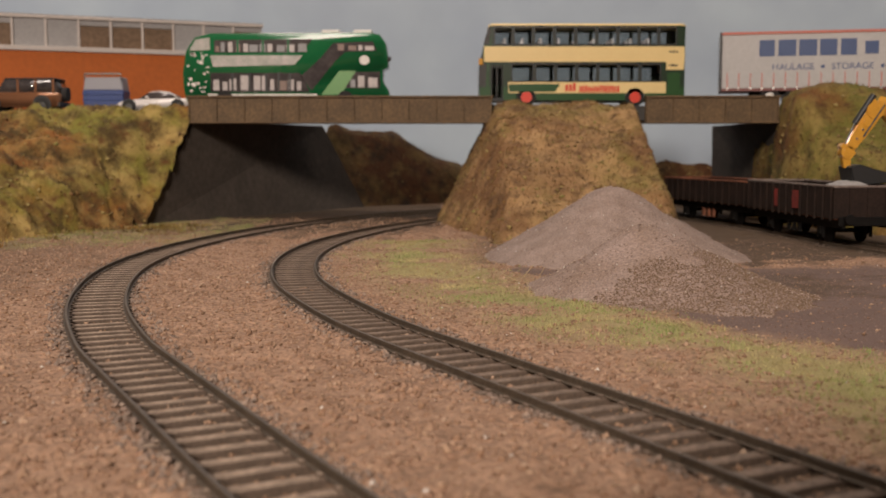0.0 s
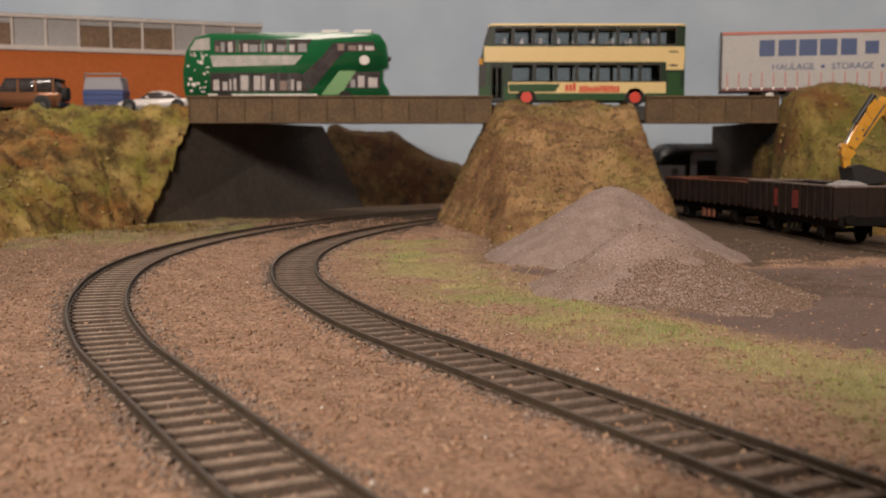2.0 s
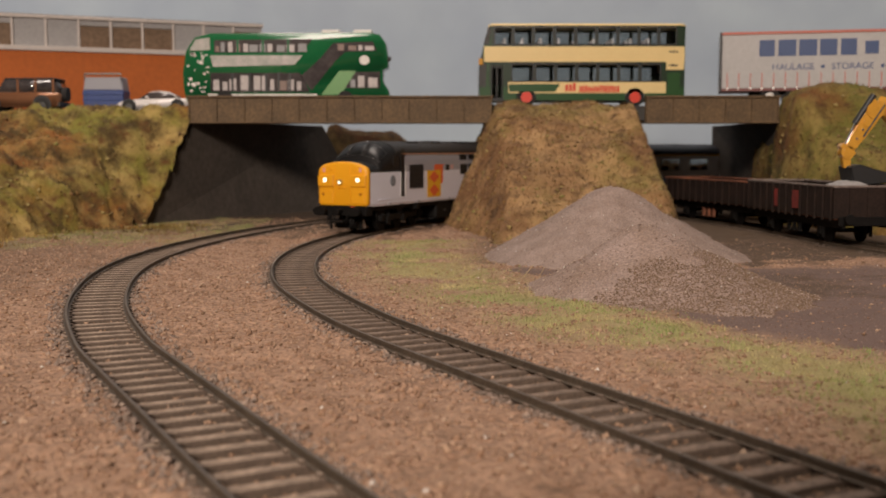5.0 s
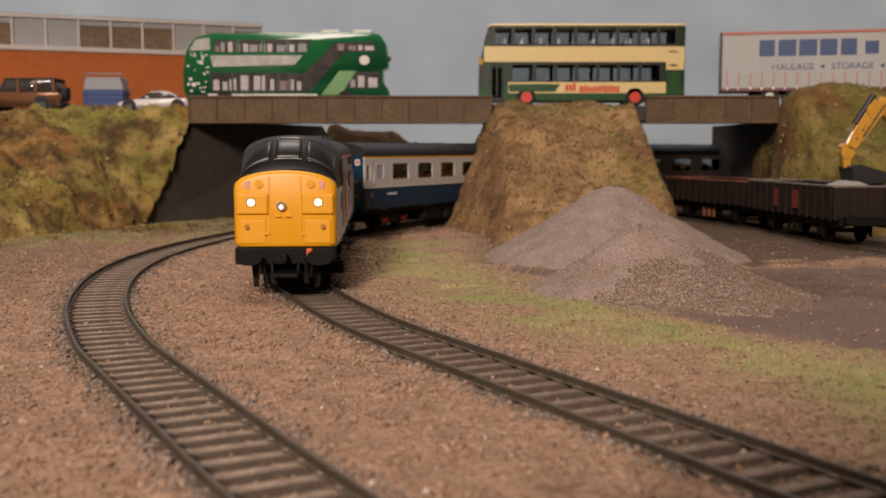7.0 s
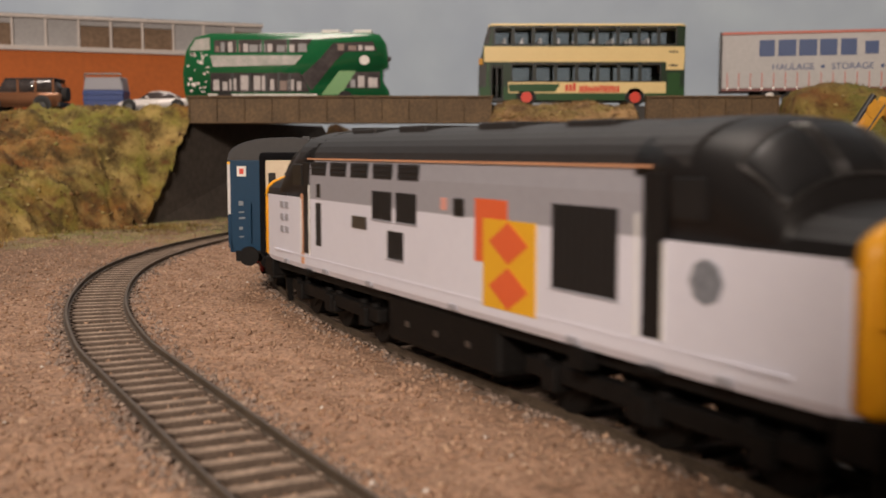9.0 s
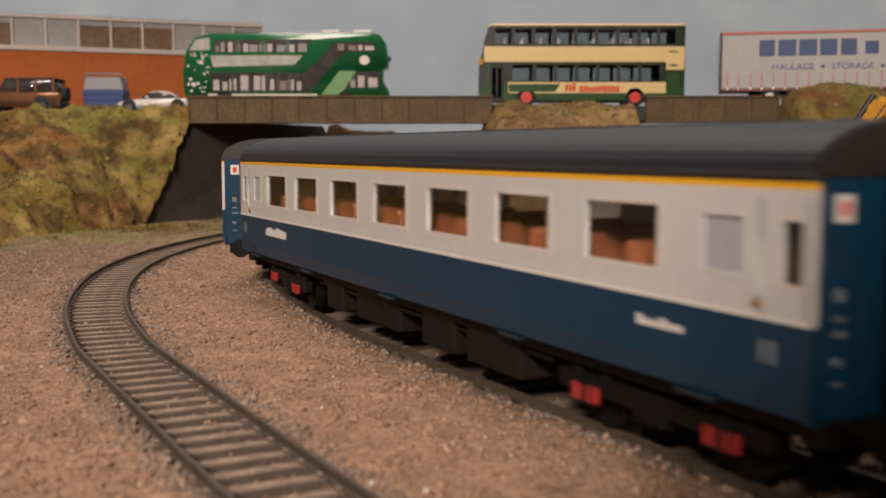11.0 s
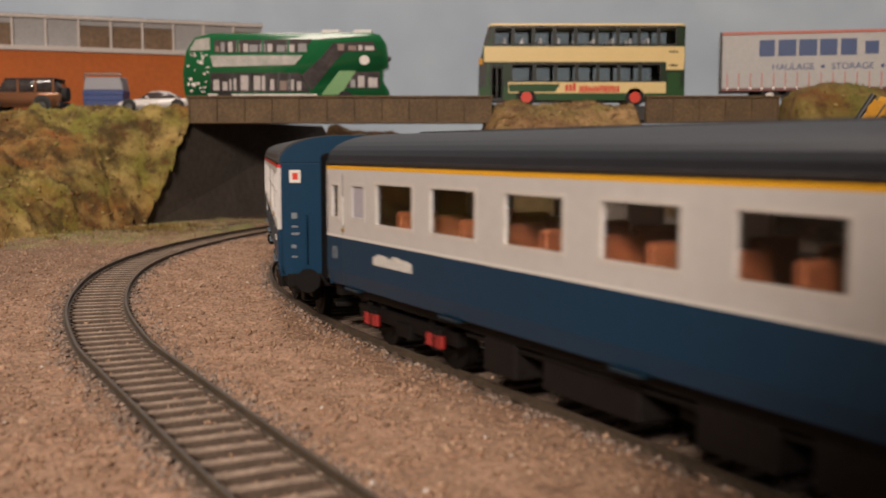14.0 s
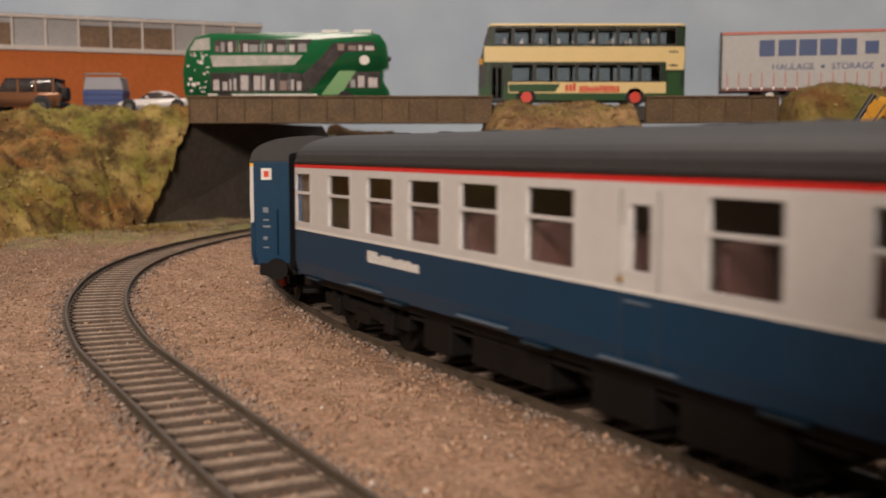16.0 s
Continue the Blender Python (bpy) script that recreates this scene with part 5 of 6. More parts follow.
def build_loco():
    lo = thing("diesel_locomotive", "grey diesel locomotive with yellow noses and lit headlamps", "locomotive")
    L, W = 224.0, 17.6
    # lower body, rounded towards the nose ends
    secs = []
    for x, w in ((-1.2, 15.4), (-4, 16.7), (-16, 17.2), (-30, W), (-L + 30, W), (-L + 16, 17.2), (-L + 4, 16.7), (-L + 1.2, 15.4)):
        secs.append([(x, -w + 0.6, 15), (x, -w, 16.4), (x, -w, 34.4), (x, w, 34.4), (x, w, 16.4), (x, w - 0.6, 15)])
    part("lower_body", loft(secs), M["locogrey"], lo, "light grey lower body side")
    part("skirt_line", box(-L + 12, -12, -W - 0.12, W + 0.12, 18.4, 18.9), M["locogrey"], lo)
    part("upper_body", prism([(-W, 34.4), (-W, 41), (-W + 0.5, 45), (W - 0.5, 45), (W, 41), (W, 34.4)], -L + 41, -41, "x"), M["midgrey"], lo, "mid grey upper body side")
    roof = [(y, z) for y, z in arch(17.1, 45, 52.5, 16, 2.2)]
    part("roof", prism(roof, -L + 32, -32, "x"), M["roof"], lo, "dark grey rounded roof", False)
    for s in (-1, 1):
        part("cantrail_stripe", box(-L + 40, -40, *sorted((s * 17.25, s * 17.65)), 44.75, 45.15), M["peach"], lo, "thin orange cantrail stripe")
    for e in (0, 1):
        # each end: nose, cab, screens and buffer beam, built once in space of the leading end
        def put(name, bm, mat, label="", parent=lo, smooth=False):
            if e:
                bmesh.ops.rotate(bm, cent=(-L / 2, 0, 0), matrix=Matrix.Rotation(math.pi, 3, "Z"), verts=bm.verts)
            return part(name, bm, M[mat], parent, label, smooth)
        def crown(w, zs, zt, k=12):
            return [(w * math.cos(math.pi * i / k), zs + (zt - zs) * math.sin(math.pi * i / k) ** 0.9) for i in range(k + 1)]
        def ring(x, w, z0, zs, zt):
            return [(x, -w + 1.2, z0), (x, w - 1.2, z0), (x, w, z0 + 1.2)] + [(x, y, z) for y, z in crown(w, zs, zt)] + [(x, -w, z0 + 1.2)]
        face = loft([ring(-2.6, 16.9, 15.6, 35.0, 40.6), ring(-1.2, 16.6, 15.5, 35.1, 40.7), ring(-0.3, 15.9, 15.6, 34.7, 40.2), ring(0, 14.9, 16.2, 33.8, 39.4)])
        nose = put("nose_front", face, "yellow", "warning yellow nose front", smooth=True)
        put("nose_top", loft([[(x, y, z) for y, z in crown(w, 34.4, zt)] + [(x, -w, 33.5), (x, w, 33.5)] for x, w, zt in ((-2.5, 16.6, 40.5), (-22, 17.2, 41.2))]), "cabblack", "dark nose top")
        put("cab", loft([[(x, DOME(x, 0)[0], 33.6)] + [(x, *DOME(x, math.pi * i / 24)) for i in range(25)] + [(x, DOME(x, math.pi)[0], 33.6)] for x in (-13.5, -15, -16.5, -18, -19.5, -21, -23, -25, -27, -31, -36, -44)]), "cabblack", "black domed cab surround", smooth=True)
        # three curved windscreens set in the raked dome
        for a0, a1 in ((27, 71), (76, 104), (109, 153)):
            def skin(i, j, out):
                x = -15.6 - 8.2 * j / 7
                y, z = DOME(x, math.radians(a0 + (a1 - a0) * i / 9))
                k = 1 + out / 17
                return (x + out * 0.7, y * k, 36 + (z - 36) * k + out * 0.25)
            bm = bmesh.new()
            lay = [[[bm.verts.new(skin(i, j, o)) for j in range(8)] for i in range(10)] for o in (-0.3, 0.3)]
            for q in lay:
                for i in range(9):
                    for j in range(7):
                        bm.faces.new((q[i][j], q[i + 1][j], q[i + 1][j + 1], q[i][j + 1]))
            edge = [(i, 0) for i in range(10)] + [(9, j) for j in range(1, 8)] + [(i, 7) for i in range(8, -1, -1)] + [(0, j) for j in range(6, 0, -1)]
            for (i, j), (k, m) in zip(edge, edge[1:] + edge[:1]):
                bm.faces.new((lay[0][i][j], lay[0][k][m], lay[1][k][m], lay[1][i][j]))
            bmesh.ops.recalc_face_normals(bm, faces=bm.faces)
            pane = put("windscreen", bm, "screen", "dark glossy windscreen pane", smooth=True)
            rim = None
            for p, q in zip(edge, edge[1:] + edge[:1]):
                rim = rod(skin(*p, 0.32), skin(*q, 0.32), 0.13, rim, 5)
            put("screen_frame", rim, "chromedark", "thin metal screen surround", pane)
        for s in (-1, 1):
            put("cab_window", box(-35, -28, *sorted((s * 16.9, s * 17.55)), 37.5, 43.5, 0.25), "screen")
            put("door_recess", box(-41.6, -36.6, *sorted((s * 17.2, s * 17.72)), 19.5, 44, 0.15), "cabblack", "dark recessed cab door")
            put("hand_rail", rod((-36.1, s * 18.1, 19.5), (-36.1, s * 18.1, 34), 0.22, rod((-42.3, s * 18.1, 19.5), (-42.3, s * 18.1, 38), 0.22, sides=6), 6), "white")
            put("step", box(-41.2, -37, *sorted((s * 16, s * 18.4)), 14.2, 15.3, 0.2), "under")
            # headlamp boxes and lamps on the face
            put("lamp_box", box(-0.8, 1.1, *sorted((s * 5.4, s * 15.9)), 26.3, 33.0, 0.6), "yellow", "square yellow headcode box")
            put("headlight", rod((0.8, s * 10.9, 30.2), (1.45, s * 10.9, 30.2), 1.2, sides=20), "headlight", "lit round headlight")
            put("lamp_rim", rod((0.8, s * 10.9, 30.2), (1.25, s * 10.9, 30.2), 1.5, sides=20), "chromedark")
            put("horn_grille", rod((-0.3, s * 8.4, 36.2), (0.55, s * 8.4, 36.2), 1.35, rod((0.5, s * 8.4, 36.2), (0.6, s * 8.4, 36.2), 0.85, sides=16), 18), "yellow", "round yellow vent")
            put("notice_plate", box(-0.2, 0.32, *sorted((s * 11.4, s * 12.9)), 34.6, 37.2, 0.1), "pinkplate", "small pink and white notice")
            put("lifting_box", box(-0.6, 0.35, *sorted((s * 6.2, s * 14.9)), 16.6, 24.4, 0.35), "yellow")
            put("socket", rod((0.5, s * 12.4, 22.2), (1.1, s * 12.4, 22.2), 0.85, rod((1.0, s * 12.4, 22.2), (1.25, s * 12.4, 22.2), 0.45, sides=10), 12), "yellowdark", "yellow socket with its shade in a darker yellow")
            put("hinge", box(0, 0.6, *sorted((s * 5.0, s * 7.0)), 30.6, 31.4, 0.15), "yellow")
            put("hinge", box(0, 0.6, *sorted((s * 5.0, s * 7.0)), 19.4, 20.1, 0.15), "yellow")
            bf = put("buffer", rod((0, s * 11.4, 12.6), (6.2, s * 11.4, 12.6), 1.9, sides=16), "under", "black buffer")
            head = rod((6.2, 0, 0), (7.0, 0, 0), 3.3, sides=24)
            bmesh.ops.transform(head, matrix=Matrix.Translation((0, s * 11.4, 12.6)) @ Matrix.Diagonal((1, 1.3, 0.78, 1)), verts=head.verts)
            put("buffer_head", head, "under", "wide oval buffer head", bf)
            put("guard_iron", prism([(s * 9.2, 1.8), (s * 10.8, 1.8), (s * 11.6, 9.8), (s * 9.4, 9.8)], -4.2, -3.2, "x"), "under")
            put("air_pipe", rod((1.4, s * 4.4, 11), (2.6, s * 4.0, 6.4), 0.55, rod((2.6, s * 4.0, 6.4), (1.2, s * 2.6, 4.4), 0.55, sides=8), 8), "under")
            put("brake_pipe", rod((1.6, s * 6.8, 12), (2.4, s * 6.8, 4.8), 0.5, rod((1.6, s * 8.6, 11), (2.4, s * 8.6, 5.6), 0.4, sides=8), 8), "under")
        put("centre_lamp", rod((0, -1.2, 29.0), (1.4, -1.2, 29.0), 1.5, sides=18), "chrome", "small round central lamp")
        put("lamp_lens", rod((1.4, -1.2, 28.7), (1.6, -1.2, 28.7), 0.7, sides=12), "headlight")
        put("door_seam", box(-0.2, 0.28, -5.3, -4.9, 17.5, 38.5, bm=box(-0.2, 0.28, 4.9, 5.3, 17.5, 38.5)), "yellow")
        put("lamp_bracket", box(0, 0.9, -3.2, -1.4, 25.4, 26.0, bm=box(0, 0.9, 0.2, 2.0, 25.4, 26.0)), "yellow")
        put("buffer_beam", box(-6, 1.0, -16.4, 16.4, 9.8, 15.4, 0.4), "under", "black buffer beam")
        put("pipe_cock", box(1, 2.6, 6.9, 8.9, 11.5, 15.2, 0.5), "orange", "orange pipe cock")
        put("coupling_hook", box(0.5, 6, -0.9, 0.9, 11.2, 13.6, 0.4), "under")
        put("coupling", box(-3, 7.5, -4.5, 4.5, 6, 7.4, 0.4), "under", "black tension-lock coupling")
        put("guard_plate", prism([(-6.5, 2.2), (-2.5, 2.8), (-3.0, 7.2), (-6, 7.6)], -7.5, 7.5, "y", bevel=0.3), "under", "black guard plate")
    # side details, alike on both sides
    for s in (-1, 1):
        def on(name, u0, u1, z0, z1, mat, label="", parent=lo, proud=0.12, bevel=0.1):
            y = s * W
            return part(name, box(-u1, -u0, *sorted((y - s * 0.5, y + s * proud)), z0, z1, bevel, seg=1), M[mat], parent, label)
        for i in range(5):
            u = 117 + i * 13.4
            v = on("louvre", u, u + 10.5, 40.6, 44.2, "black", "black air louvre", proud=0.05)
            for k in range(3):
                on("slat", u + 0.3, u + 10.2, 41.2 + k * 1.1, 41.5 + k * 1.1, "cabblack", "", v, 0.25)
        for u0, u1, z0, z1 in ((118, 128.5, 31.4, 38.0), (130.5, 141.5, 31.4, 38.0), (124.5, 133, 23, 29.3), (47.5, 66, 24.1, 38.4)):
            v = on("grille", u0, u1, z0, z1, "black", "black mesh grille", proud=0.06)
            on("grille_frame", u0 - 0.4, u1 + 0.4, z0 - 0.4, z0, "midgrey", "", v, 0.25)
            k = u0 + 1
            while k < u1 - 0.5:
                on("grille_bar", k, k + 0.25, z0, z1, "cabblack", "", v, 0.16, 0)
                k += 2.1
        on("window_slot", 174.6, 177.6, 34.9, 38.6, "screen", proud=0.05)
        on("window_slot", 174.2, 178.2, 22.2, 33.6, "black", proud=0.05)
        on("name_plate", 144.5, 153, 28.6, 31.6, "chromedark", "small dark nameplate", proud=0.35)
        on("round_window", 96.6, 101.6, 33.9, 38.2, "screen", "dark body side window", proud=0.2, bevel=0.5)
        on("bar_code", 104, 107, 35.2, 37.8, "pinkplate", "small white notice", proud=0.06)
        on("red_panel", 80.5, 92.6, 26.2, 38.2, "orange", "orange-red sector panel", proud=0.06, bevel=0)
        yl = on("yellow_panel", 70.8, 89.2, 18.0, 34.6, "stripe", "yellow sector panel with red diamonds", proud=0.14, bevel=0)
        for z in (22.1, 30.4):
            y = s * (W + 0.15)
            part("diamond", prism([(-80 - 6.8, z), (-80, z - 3.9), (-80 + 6.8, z), (-80, z + 3.9)], *sorted((y, y + s * 0.12)), "y"), M["orange"], yl, "orange-red diamond")
        y = s * (W + 0.02)
        part("emblem", rod((-27.5, y - s * 0.2, 29.2), (-27.5, y + s * 0.12, 29.2), 2.7, rod((-27.5, y - s * 0.2, 29.2), (-27.5, y + s * 0.1, 29.2), 3.3, sides=8), 12), M["emblem"], lo, "blue grey round depot emblem")
        on("end_stripe", 187.0, 189.4, 16.5, 35.5, "peach", "faded orange stripe beside the cab", proud=0.08, bevel=0)
        for u in (204, 200):
            for z in (24, 27.5, 31):
                on("data_panel", u, u + 2.6, z, z + 1.8, "midgrey", proud=0.05, bevel=0)
        for u in (22, 58, 100, 142, 170, 200):
            on("jacking_lug", u, u + 3, 15.4, 16.6, "midgrey", proud=0.4)
        part("footstep", box(-60, -56, *sorted((s * 15, s * 18)), 11.5, 15), M["under"], lo)
    for u in (60, 92, 130, 158):
        hatch = part("roof_hatch", box(-u - 14, -u, -9.5, 9.5, 51.2, 52.3 + (0.6 if u in (92, 130) else 0.3), 0.35), M["roof"], lo, "raised roof hatch")
    part("roof_fan", rod((-176, 0, 52), (-176, 0, 53.1), 7.5, sides=28), M["roof"], lo, "round radiator fan grille")
    part("exhaust_port", box(-108, -103, -2, 2, 52, 53.2, 0.3), M["black"], lo)
    part("fuel_tank", box(-138, -88, -15.4, 15.4, 3.6, 14.8, 1.4), M["under"], lo, "black fuel tank")
    for u in (98, 112, 126):
        for s in (-1, 1):
            part("tank_label", box(-u - 2, -u, *sorted((s * 15.2, s * 15.6)), 8.0, 9.2), M["chromedark"], lo)
    part("frame_plate", box(-L + 8, -8, -15, 15, 12.5, 15.3), M["under"], lo)
    bogies = [bogie(lo, -46, (26, 0, -26), 7.2, "under"), bogie(lo, -178, (26, 0, -26), 7.2, "under")]
    return lo, (46, 178), bogies


def seat_row(parent, x, z, mat):
    for y in (-15.5, 5.0):
        bm = box(x, x + 5, y, y + 10.5, z, z + 5, 0.7)
        box(x + 4.4, x + 6.4, y, y + 10.5, z + 2, z + 14.5, 0.9, bm)
        part("seat", bm, M[mat], parent, "orange moquette double seat" if mat == "seatorange" else "")


def coach_end(c, x, d, L, cream):
    """The end at x that faces d (+1 leading)."""
    e = part("end_panel", box(*sorted((x, x - d * 1.5)), -17.9, 17.9, 13.5, 44, 0.4), M["blue"], c, "rail blue coach end")
    part("end_dome", prism(arch(17.8, 44, 51.2, 14, 2.2), *sorted((x + d * 0.1, x - d * 1.5)), "x"), M["blue"] if not cream else M["roof"], e)
    part("gangway", box(*sorted((x, x + d * 7.6)), -6.9, 6.9, 13, 46.5, 1.2), M["bellows"], e, "black corridor connection")
    part("gangway_door", box(*sorted((x + d * 7.5, x + d * 7.9)), -4.7, 4.7, 15.5, 44, 0.3), M["creamdoor"], e, "cream corridor door")
    for y in (-2.6, 2.6):
        part("door_window", box(*sorted((x + d * 7.8, x + d * 8.0)), y - 1.2, y + 1.2, 34, 40, 0.2), M["screen"], e)
    part("notice_plate", box(*sorted((x, x + d * 0.2)), 12.2, 15.2, 38.6, 42.0), M["white"], e, "white electrification notice")
    part("notice_mark", box(*sorted((x, x + d * 0.26)), 13, 14.4, 39.4, 41.2), M["red"], e)
    part("notice_plate", box(*sorted((x, x + d * 0.2)), -15.2, -12.2, 38.6, 42.0), M["white"], e, "white electrification notice")
    part("notice_mark", box(*sorted((x, x + d * 0.26)), -14.4, -13, 39.4, 41.2), M["red"], e)
    rnd = random.Random(int(x) + 3)
    for z, h in ((29, 2.2), (26.6, 0.7), (24.6, 0.9), (21.0, 1.4), (18.5, 0.6)):
        for y in (-14.8, 11.6):
            part("data_mark", box(*sorted((x, x + d * 0.12)), y, y + rnd.uniform(1.2, 2.6), z, z + h * 0.7), M["ghostwhite"], e)
    for y in (-10.8, 10.8):
        part("hand_rail", rod((x + d * 0.7, y, 17), (x + d * 0.7, y, 30), 0.25, sides=6), M["blue"], e)
        b = part("buffer", rod((x, y, 12.8), (x + d * 5, y, 12.8), 1.5, sides=14), M["under"], c)
        part("buffer_head", rod((x + d * 5, y, 12.8), (x + d * 5.7, y, 12.8), 3.2, sides=20), M["under"], b)
    part("buffer_beam", box(*sorted((x - d * 3, x + d * 0.2)), -16, 16, 10.5, 14.2, 0.3), M["under"], c)
    part("coupling", box(*sorted((x - d * 2, x + d * 5.5)), -3.5, 3.5, 5.6, 7.0, 0.3), M["under"], c, "black tension-lock coupling")


def build_coach(kind, label):
    late = kind == "late"
    L, W = (254.8, 18.4) if late else (251.6, 18.4)
    c = thing("passenger_coach", label, "railway coach", "blue and grey passenger coaches")
    if late:
        wins = [(a - 1.1, a + 18.2, 30.1, 39.8) for a in (31.0, 60.9, 90.6, 120.3, 149.6, 179.2, 206.4)]
        frosted = [(12.2, 20.6, 31.0, 39.0), (231, 238.6, 31, 39)]
        doors = [(1.6, 5.8, 30.5, 39.0), (246.6, 251.6, 30.5, 39.0)]
    else:
        wins = [(a - 1.7, b + 1.7, 27.8, 41.3) for a, b in ((4.0, 9.6), (14.0, 25.6), (47.8, 59.4), (75.4, 86.6), (121, 132.6), (145.4, 157), (168, 179.6), (190.4, 201.8), (214.6, 225.8), (241.4, 248.8))]
        frosted = []
        doors = [(32.3, 37.9, 29.0, 39.6), (99.6, 105.3, 29.0, 39.6)]
    allw = [(-b, -a, z0, z1) for a, b, z0, z1 in wins + frosted + doors]
    for s in (-1, 1):
        y = s * W
        # lower side with a turned-under edge
        part("lower_side", prism([(y, 26.2), (y, 17.5), (y - s * 0.8, 14.0), (y - s * 2, 14.0), (y - s * 1.2, 17.5), (y - s * 1.2, 26.2)], -L + 0.2, -0.2, "x"), M["blue"], c, "rail blue lower side")
        part("upper_side", pierced(-L + 0.2, -0.2, 26.2, 42.6, allw, y, -s * 1.0), M["coachgrey"], c, "pearl grey window band")
        part("waist_line", box(-L + 0.2, -0.2, *sorted((y - s * 0.3, y + s * 0.08)), 25.9, 26.5), M["white"], c, "thin white lining")
        part("cantrail_stripe", box(-L + 0.2, -0.2, *sorted((y - s * 1.0, y + s * 0.02)), 42.6, 43.45), M["stripe"] if late else M["redstripe"], c, "yellow first class stripe" if late else "red buffet stripe")
        part("gutter", box(-L + 0.2, -0.2, *sorted((y - s * 1.0, y + s * 0.1)), 43.7, 44.6, 0.1, seg=1), M["roof"], c)
        for a, b, z0, z1 in wins + doors:
            # panes on the far side are darkened so less light shows through
            w = part("window", box(-b, -a, *sorted((y - s * 0.75, y - s * 0.55)), z0, z1), M["window" if s < 0 else "dimglass"], c)
            w.visible_shadow = False
            rim = pierced(-b - 0.5, -a + 0.5, z0 - 0.5, z1 + 0.5, [(-b + 0.35, -a - 0.35, z0 + 0.35, z1 - 0.35)], y + s * 0.1, -s * 0.5)
            part("window_frame", rim, M["framegrey"] if late else M["coachgrey"], w)
            if not late and z1 > 40:
                part("window_bar", box(-b, -a, *sorted((y - s * 0.7, y + s * 0.05)), 35.6, 36.3), M["coachgrey"], w)
        for a, b, z0, z1 in frosted:
            w = part("window", box(-b, -a, *sorted((y - s * 0.75, y - s * 0.45)), z0, z1), M["frostedlilac"], c, "frosted lavatory window")
            part("window_frame", pierced(-b - 0.5, -a + 0.5, z0 - 0.5, z1 + 0.5, [(-b + 0.3, -a - 0.3, z0 + 0.3, z1 - 0.3)], y + s * 0.1, -s * 0.5), M["coachgrey"], w)
            if not late:
                part("window_bar", box(-b, -a, *sorted((y - s * 0.7, y + s * 0.08)), 35.6, 36.3), M["coachgrey"], w)
        # doors, handles, lettering
        for u in ((0.9, 9.0, 244.0, 253.8) if late else (30.6, 39.8, 98.2, 107.2)):
            part("door_seam", box(-u - 0.12, -u + 0.12, *sorted((y - s * 0.3, y + s * 0.06)), 15, 41.5), M["seam"], c)
        for u in ((9.6, 243.6) if late else (39.5, 107)):
            part("door_handle", box(-u - 0.7, -u + 0.7, *sorted((y, y + s * 0.5)), 27.4, 28.3, 0.15, seg=1), M["brass"], c, "small brass door handle")
            part("hand_rail", rod((-u + 0.8, y + s * 0.5, 29), (-u + 0.8, y + s * 0.5, 36), 0.2, sides=6), M["white"], c)
        if late:
            bars("lettering", c, "white", -226, -205.5, 21.0, 24.0, y + s * 0.05, 10, 21, label="white lettering on the blue side")
            bars("number", c, "white", -35, -24, 21.6, 23.2, y + s * 0.05, 6, 22)
            for u in (6.6, 8.6, 248.4, 250.4):
                part("class_mark", box(-u - 0.55, -u + 0.55, *sorted((y - s * 0.2, y + s * 0.05)), 20.4, 23.4), M["ghostwhite"], c)
        else:
            bars("lettering", c, "white", -203, -176, 21.4, 24.2, y + s * 0.05, 14, 23, label="white lettering on the blue side")
            bars("number", c, "white", -27, -17, 21.8, 23.0, y + s * 0.05, 5, 24)
            for u in (35, 103, 150, 205):
                # bright highlight dashes along the lower edge, painted as pale strips
                part("footboard", box(-u - 9, -u + 9, *sorted((y - s * 0.9, y + s * 0.5)), 14.9, 15.25), M["footboard"], c, "footboard edge with a highlight in its pale colour")
            for u in (35, 103):
                part("door_step", box(-u - 3, -u + 3, *sorted((y - s * 0.3, y + s * 0.35)), 24.4, 24.75), M["footboard"], c)
        for u in (18, 70, 128, 186, 236):
            part("step_board", box(-u - 8, -u, *sorted((s * 15.5, s * 18.2)), 13.2, 13.8), M["bluelight"], c)
    arc = arch(W - 0.2, 44.6, 51.4, 18, 2.25)
    part("roof", prism(arc, -L + 0.6, -0.6, "x"), M["roofblue"] if late else M["roofbrown"], c, "dark grey curved roof")
    part("roof_rib", box(-L + 20, -20, -2.0, 2.0, 51.0, 51.7, 0.2), M["roof"], c) if late else None
    for i in range(8 if late else 10):
        x = -18 - i * (L - 36) / (7 if late else 9)
        part("roof_vent", box(x - 1.6, x + 1.6, 4.2, 7.4, 50.4, 51.9, 0.5), M["roof"], c, "small roof ventilator")
    part("floor", box(-L + 1, -1, -16.8, 16.8, 14.2, 20), M["interior"], c)
    part("ceiling_lining", box(-L + 1, -1, -16.8, 16.8, 43.4, 44.4), M["creamdoor"], c)
    if late:
        for i in range(14):
            seat_row(c, -32 - i * 14.8, 19, "seatorange")
        part("far_lining", box(-230, -24, 15.6, 16.6, 20, 30), M["interior"], c)
    else:
        for i in range(9):
            seat_row(c, -22 - i * 24, 20, "seatmaroon")
        part("corridor_wall", box(-L + 8, -8, 3, 3.8, 20, 43), M["interior"], c)
    for x in (-2.4, -9.5, -L + 2.0, -L + 9.1):
        part("vestibule_wall", box(x, x + 0.4, -17.0, 17.0, 20, 43.4), M["interior"], c)
    coach_end(c, -0.2, 1, L, late)
    coach_end(c, -L + 0.2, -1, L, late)
    part("underframe", box(-L + 4, -4, -14.5, 14.5, 11.2, 14.2), M["under"], c)
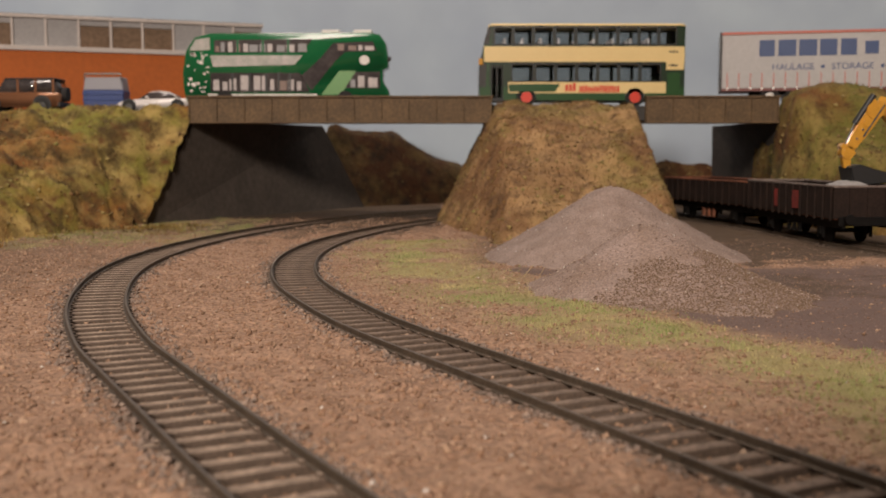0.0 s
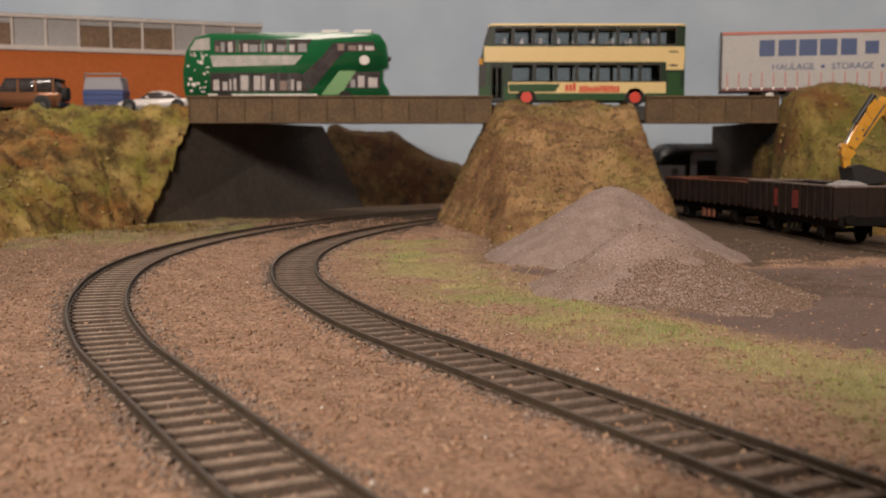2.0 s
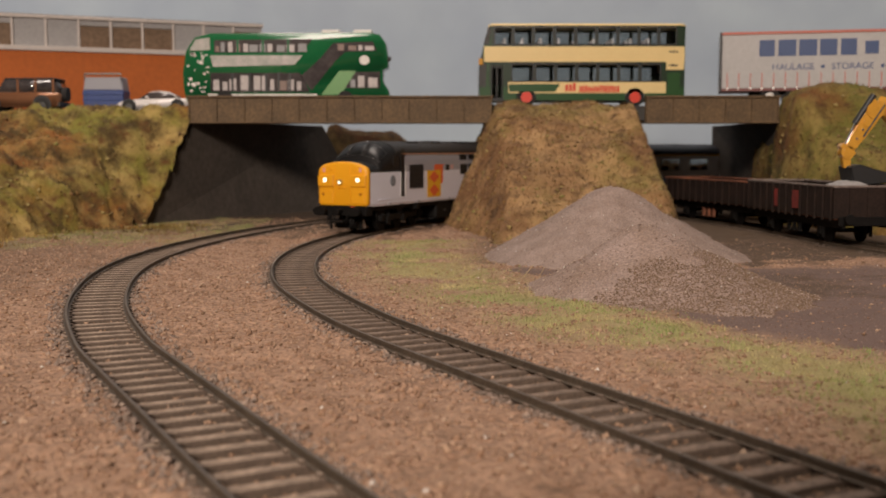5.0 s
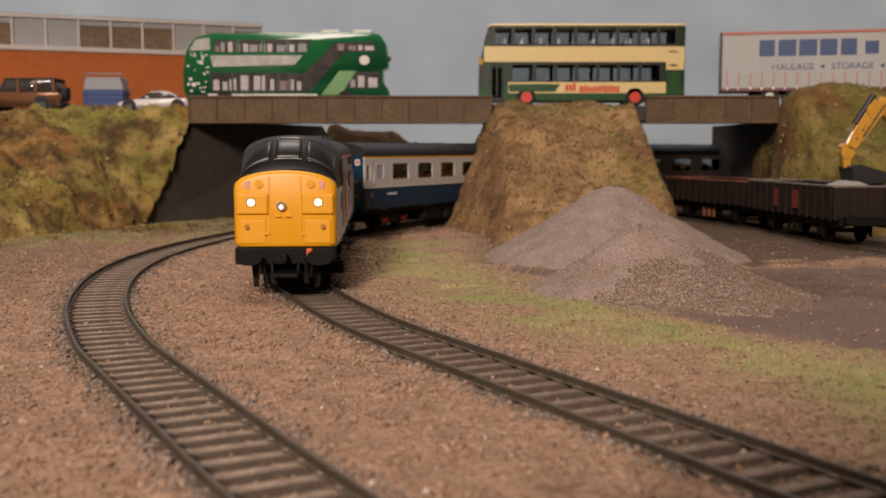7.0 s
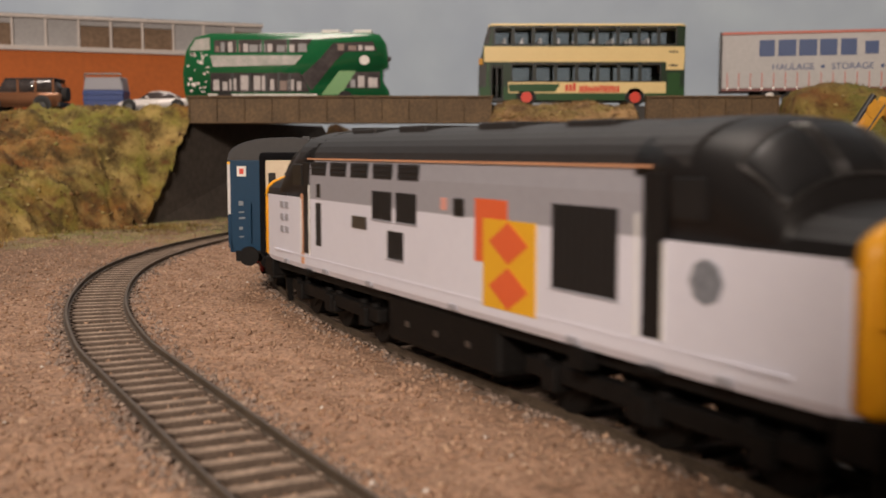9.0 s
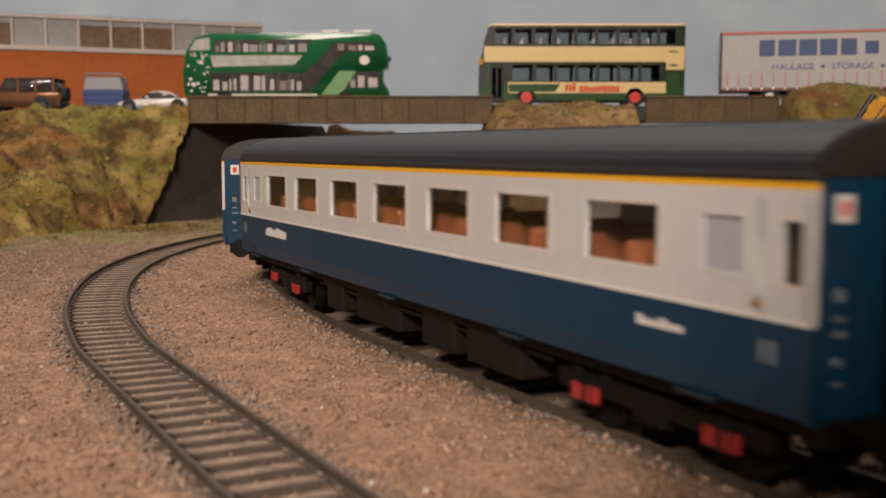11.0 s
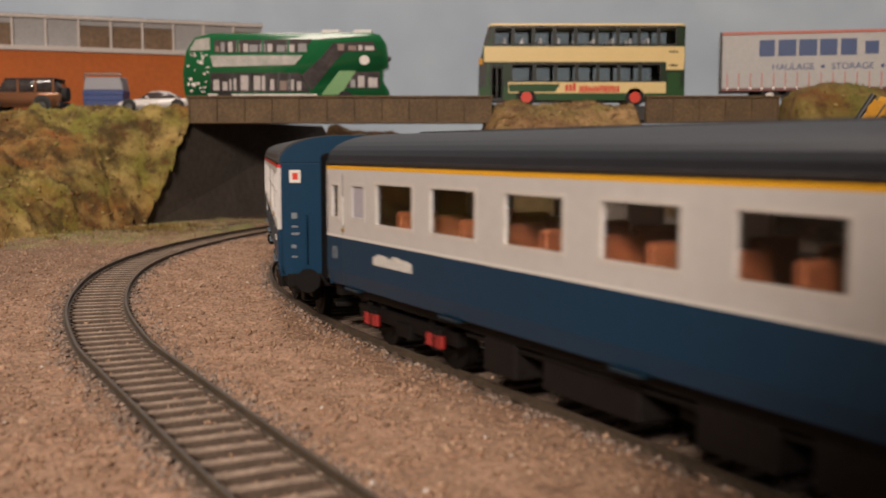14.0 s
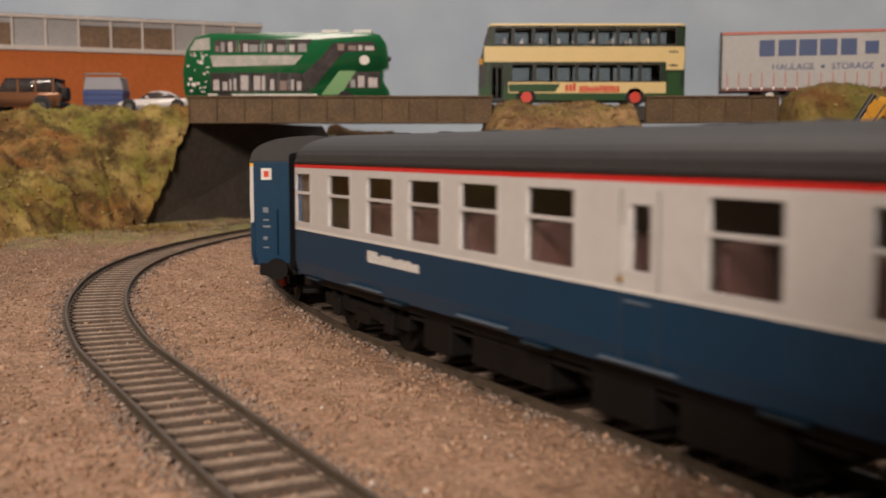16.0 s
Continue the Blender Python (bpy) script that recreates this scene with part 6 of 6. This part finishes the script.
    for u0, u1, w in ((76, 98, 14.4), (104, 120, 14.4), (134, 162, 13.6), (170, 182, 14.4)):
        part("battery_box", box(-u1, -u0, -w, w, 4.2, 11.4, 0.5), M["brownbox"] if late else M["under"], c, "brown underfloor equipment box" if late else "")
    part("brake_cylinder", rod((-128, -8, 8), (-118, -8, 8), 2.6, sides=14), M["under"], c)
    part("truss_rod", box(-190, -66, -13.8, -13.2, 9.6, 10.4), M["under"], c)
    b1, b2 = (38, 220) if late else (37, 217)
    bogies = [bogie(c, -b1, (16.5, -16.5), 6.6, "under", late), bogie(c, -b2, (16.5, -16.5), 6.6, "under", late)]
    return c, (b1, b2), bogies


M["bellows"] = material("rubber_bellows", (0.006, 0.006, 0.007), 0.9, vary=0.3, scale=300, spec=0.1)
M["cabblack"] = material("cab_black_paint", (0.010, 0.009, 0.009), 0.45, vary=0.1, scale=100, spec=0.25)
M["screen"] = material("dark_screen_glass", (0.012, 0.012, 0.013), 0.34, vary=0.2, scale=60, spec=0.35)
M["chromedark"] = material("dull_metal", (0.16, 0.155, 0.15), 0.3, metal=0.8, vary=0.1, scale=100)
M["pinkplate"] = material("pink_notice", (0.75, 0.36, 0.30), 0.5, vary=0.15, scale=400)
# nose yellow made darker, so the sockets' shade is in the colour
M["yellowdark"] = material("shaded_yellow_fitting", (0.48, 0.17, 0.006), 0.5, vary=0.1, scale=100)
M["emblem"] = material("emblem_blue_grey", (0.26, 0.28, 0.32), 0.5, vary=0.5, scale=500)
M["peach"] = material("faded_orange", (0.70, 0.36, 0.20), 0.5, vary=0.1, scale=100)
M["redspring"] = material("red_spring_paint", (0.30, 0.014, 0.011), 0.55, vary=0.2, scale=200)
M["creamdoor"] = material("cream_lining", (0.62, 0.52, 0.38), 0.6, vary=0.1, scale=80)
M["framegrey"] = material("window_frame_grey", (0.60, 0.57, 0.54), 0.4, vary=0.05, scale=80)
M["frostedlilac"] = material("frosted_lavatory_pane", (0.40, 0.39, 0.45), 0.35, vary=0.08, scale=80)
M["seam"] = material("dark_joint", (0.03, 0.04, 0.05), 0.6)
M["footboard"] = material("highlit_footboard_edge", (0.13, 0.18, 0.24), 0.35, vary=0.4, scale=200)
M["brass"] = material("brass", (0.55, 0.38, 0.14), 0.35, metal=0.9, vary=0.1, scale=200)
M["ghostwhite"] = material("thin_white_print", (0.20, 0.24, 0.28), 0.5, vary=0.4, scale=700)
M["redstripe"] = material("red_stripe", (0.62, 0.02, 0.018), 0.45, vary=0.03, scale=100)
M["roofblue"] = material("blue_grey_roof", (0.014, 0.015, 0.021), 0.5, vary=0.15, scale=60)
M["roofbrown"] = material("grey_roof", (0.036, 0.033, 0.033), 0.55, vary=0.15, scale=60)
M["bluelight"] = material("scuffed_blue_edge", (0.008, 0.03, 0.05), 0.35, vary=0.2, scale=100)
M["interior"] = material("brown_interior", (0.06, 0.036, 0.024), 0.7, vary=0.2, scale=80)
M["seatorange"] = material("orange_moquette", (0.17, 0.042, 0.008), 0.85, vary=0.3, scale=150)
M["seatmaroon"] = material("maroon_moquette", (0.05, 0.018, 0.015), 0.85, vary=0.3, scale=150)
M["brownbox"] = material("brown_box_paint", (0.012, 0.009, 0.0085), 0.7, vary=0.3, scale=120, spec=0.2)

train = []
loco, pivots, bogies = build_loco()
train.append((loco, 0.0, pivots, bogies))
coach, pivots, bogies = build_coach("late", "blue and grey first class coach with a yellow stripe")
train.append((coach, 247.5, pivots, bogies))
coach, pivots, bogies = build_coach("late", "blue and grey first class coach with a yellow stripe")
train.append((coach, 516.0, pivots, bogies))
coach, pivots, bogies = build_coach("early", "blue and grey older coach with a red stripe")
train.append((coach, 783.5, pivots, bogies))
coach, pivots, bogies = build_coach("late", "blue and grey first class coach at the train's end")
train.append((coach, 1053.0, pivots, bogies))


def motions():
    start = nose_at(0.0)
    for v, off, (b1, b2), sets in train:
        rows, turns = [], ([], [])
        for i in range(65):
            t = i * 0.25
            s = nose_at(t) + off
            a, b = inner.at(s + b1), inner.at(s + b2)
            u = (a - b).normalized()
            p = a + u * b1
            yaw = math.degrees(math.atan2(u.y, u.x))
            rows.append((t, pose(p.x * MM, p.y * MM, 0, 0, 0, yaw)))
            for k, bb in enumerate((b1, b2)):
                w = -inner.way(s + bb)
                d = (math.degrees(math.atan2(w.y, w.x)) - yaw + 180) % 360 - 180
                turns[k].append((t, pose(-bb * MM, 0, 0, 0, 0, d)))
        walk(v, rows)
        for k, (bg, wheelsets) in enumerate(sets):
            walk(bg, turns[k])
            for ws, x, r in wheelsets:
                walk(ws, [(i / 15, pose(x * MM, 0, r * MM, 0, math.degrees((start - nose_at(i / 15)) / r), 0)) for i in range(241)])


motions()
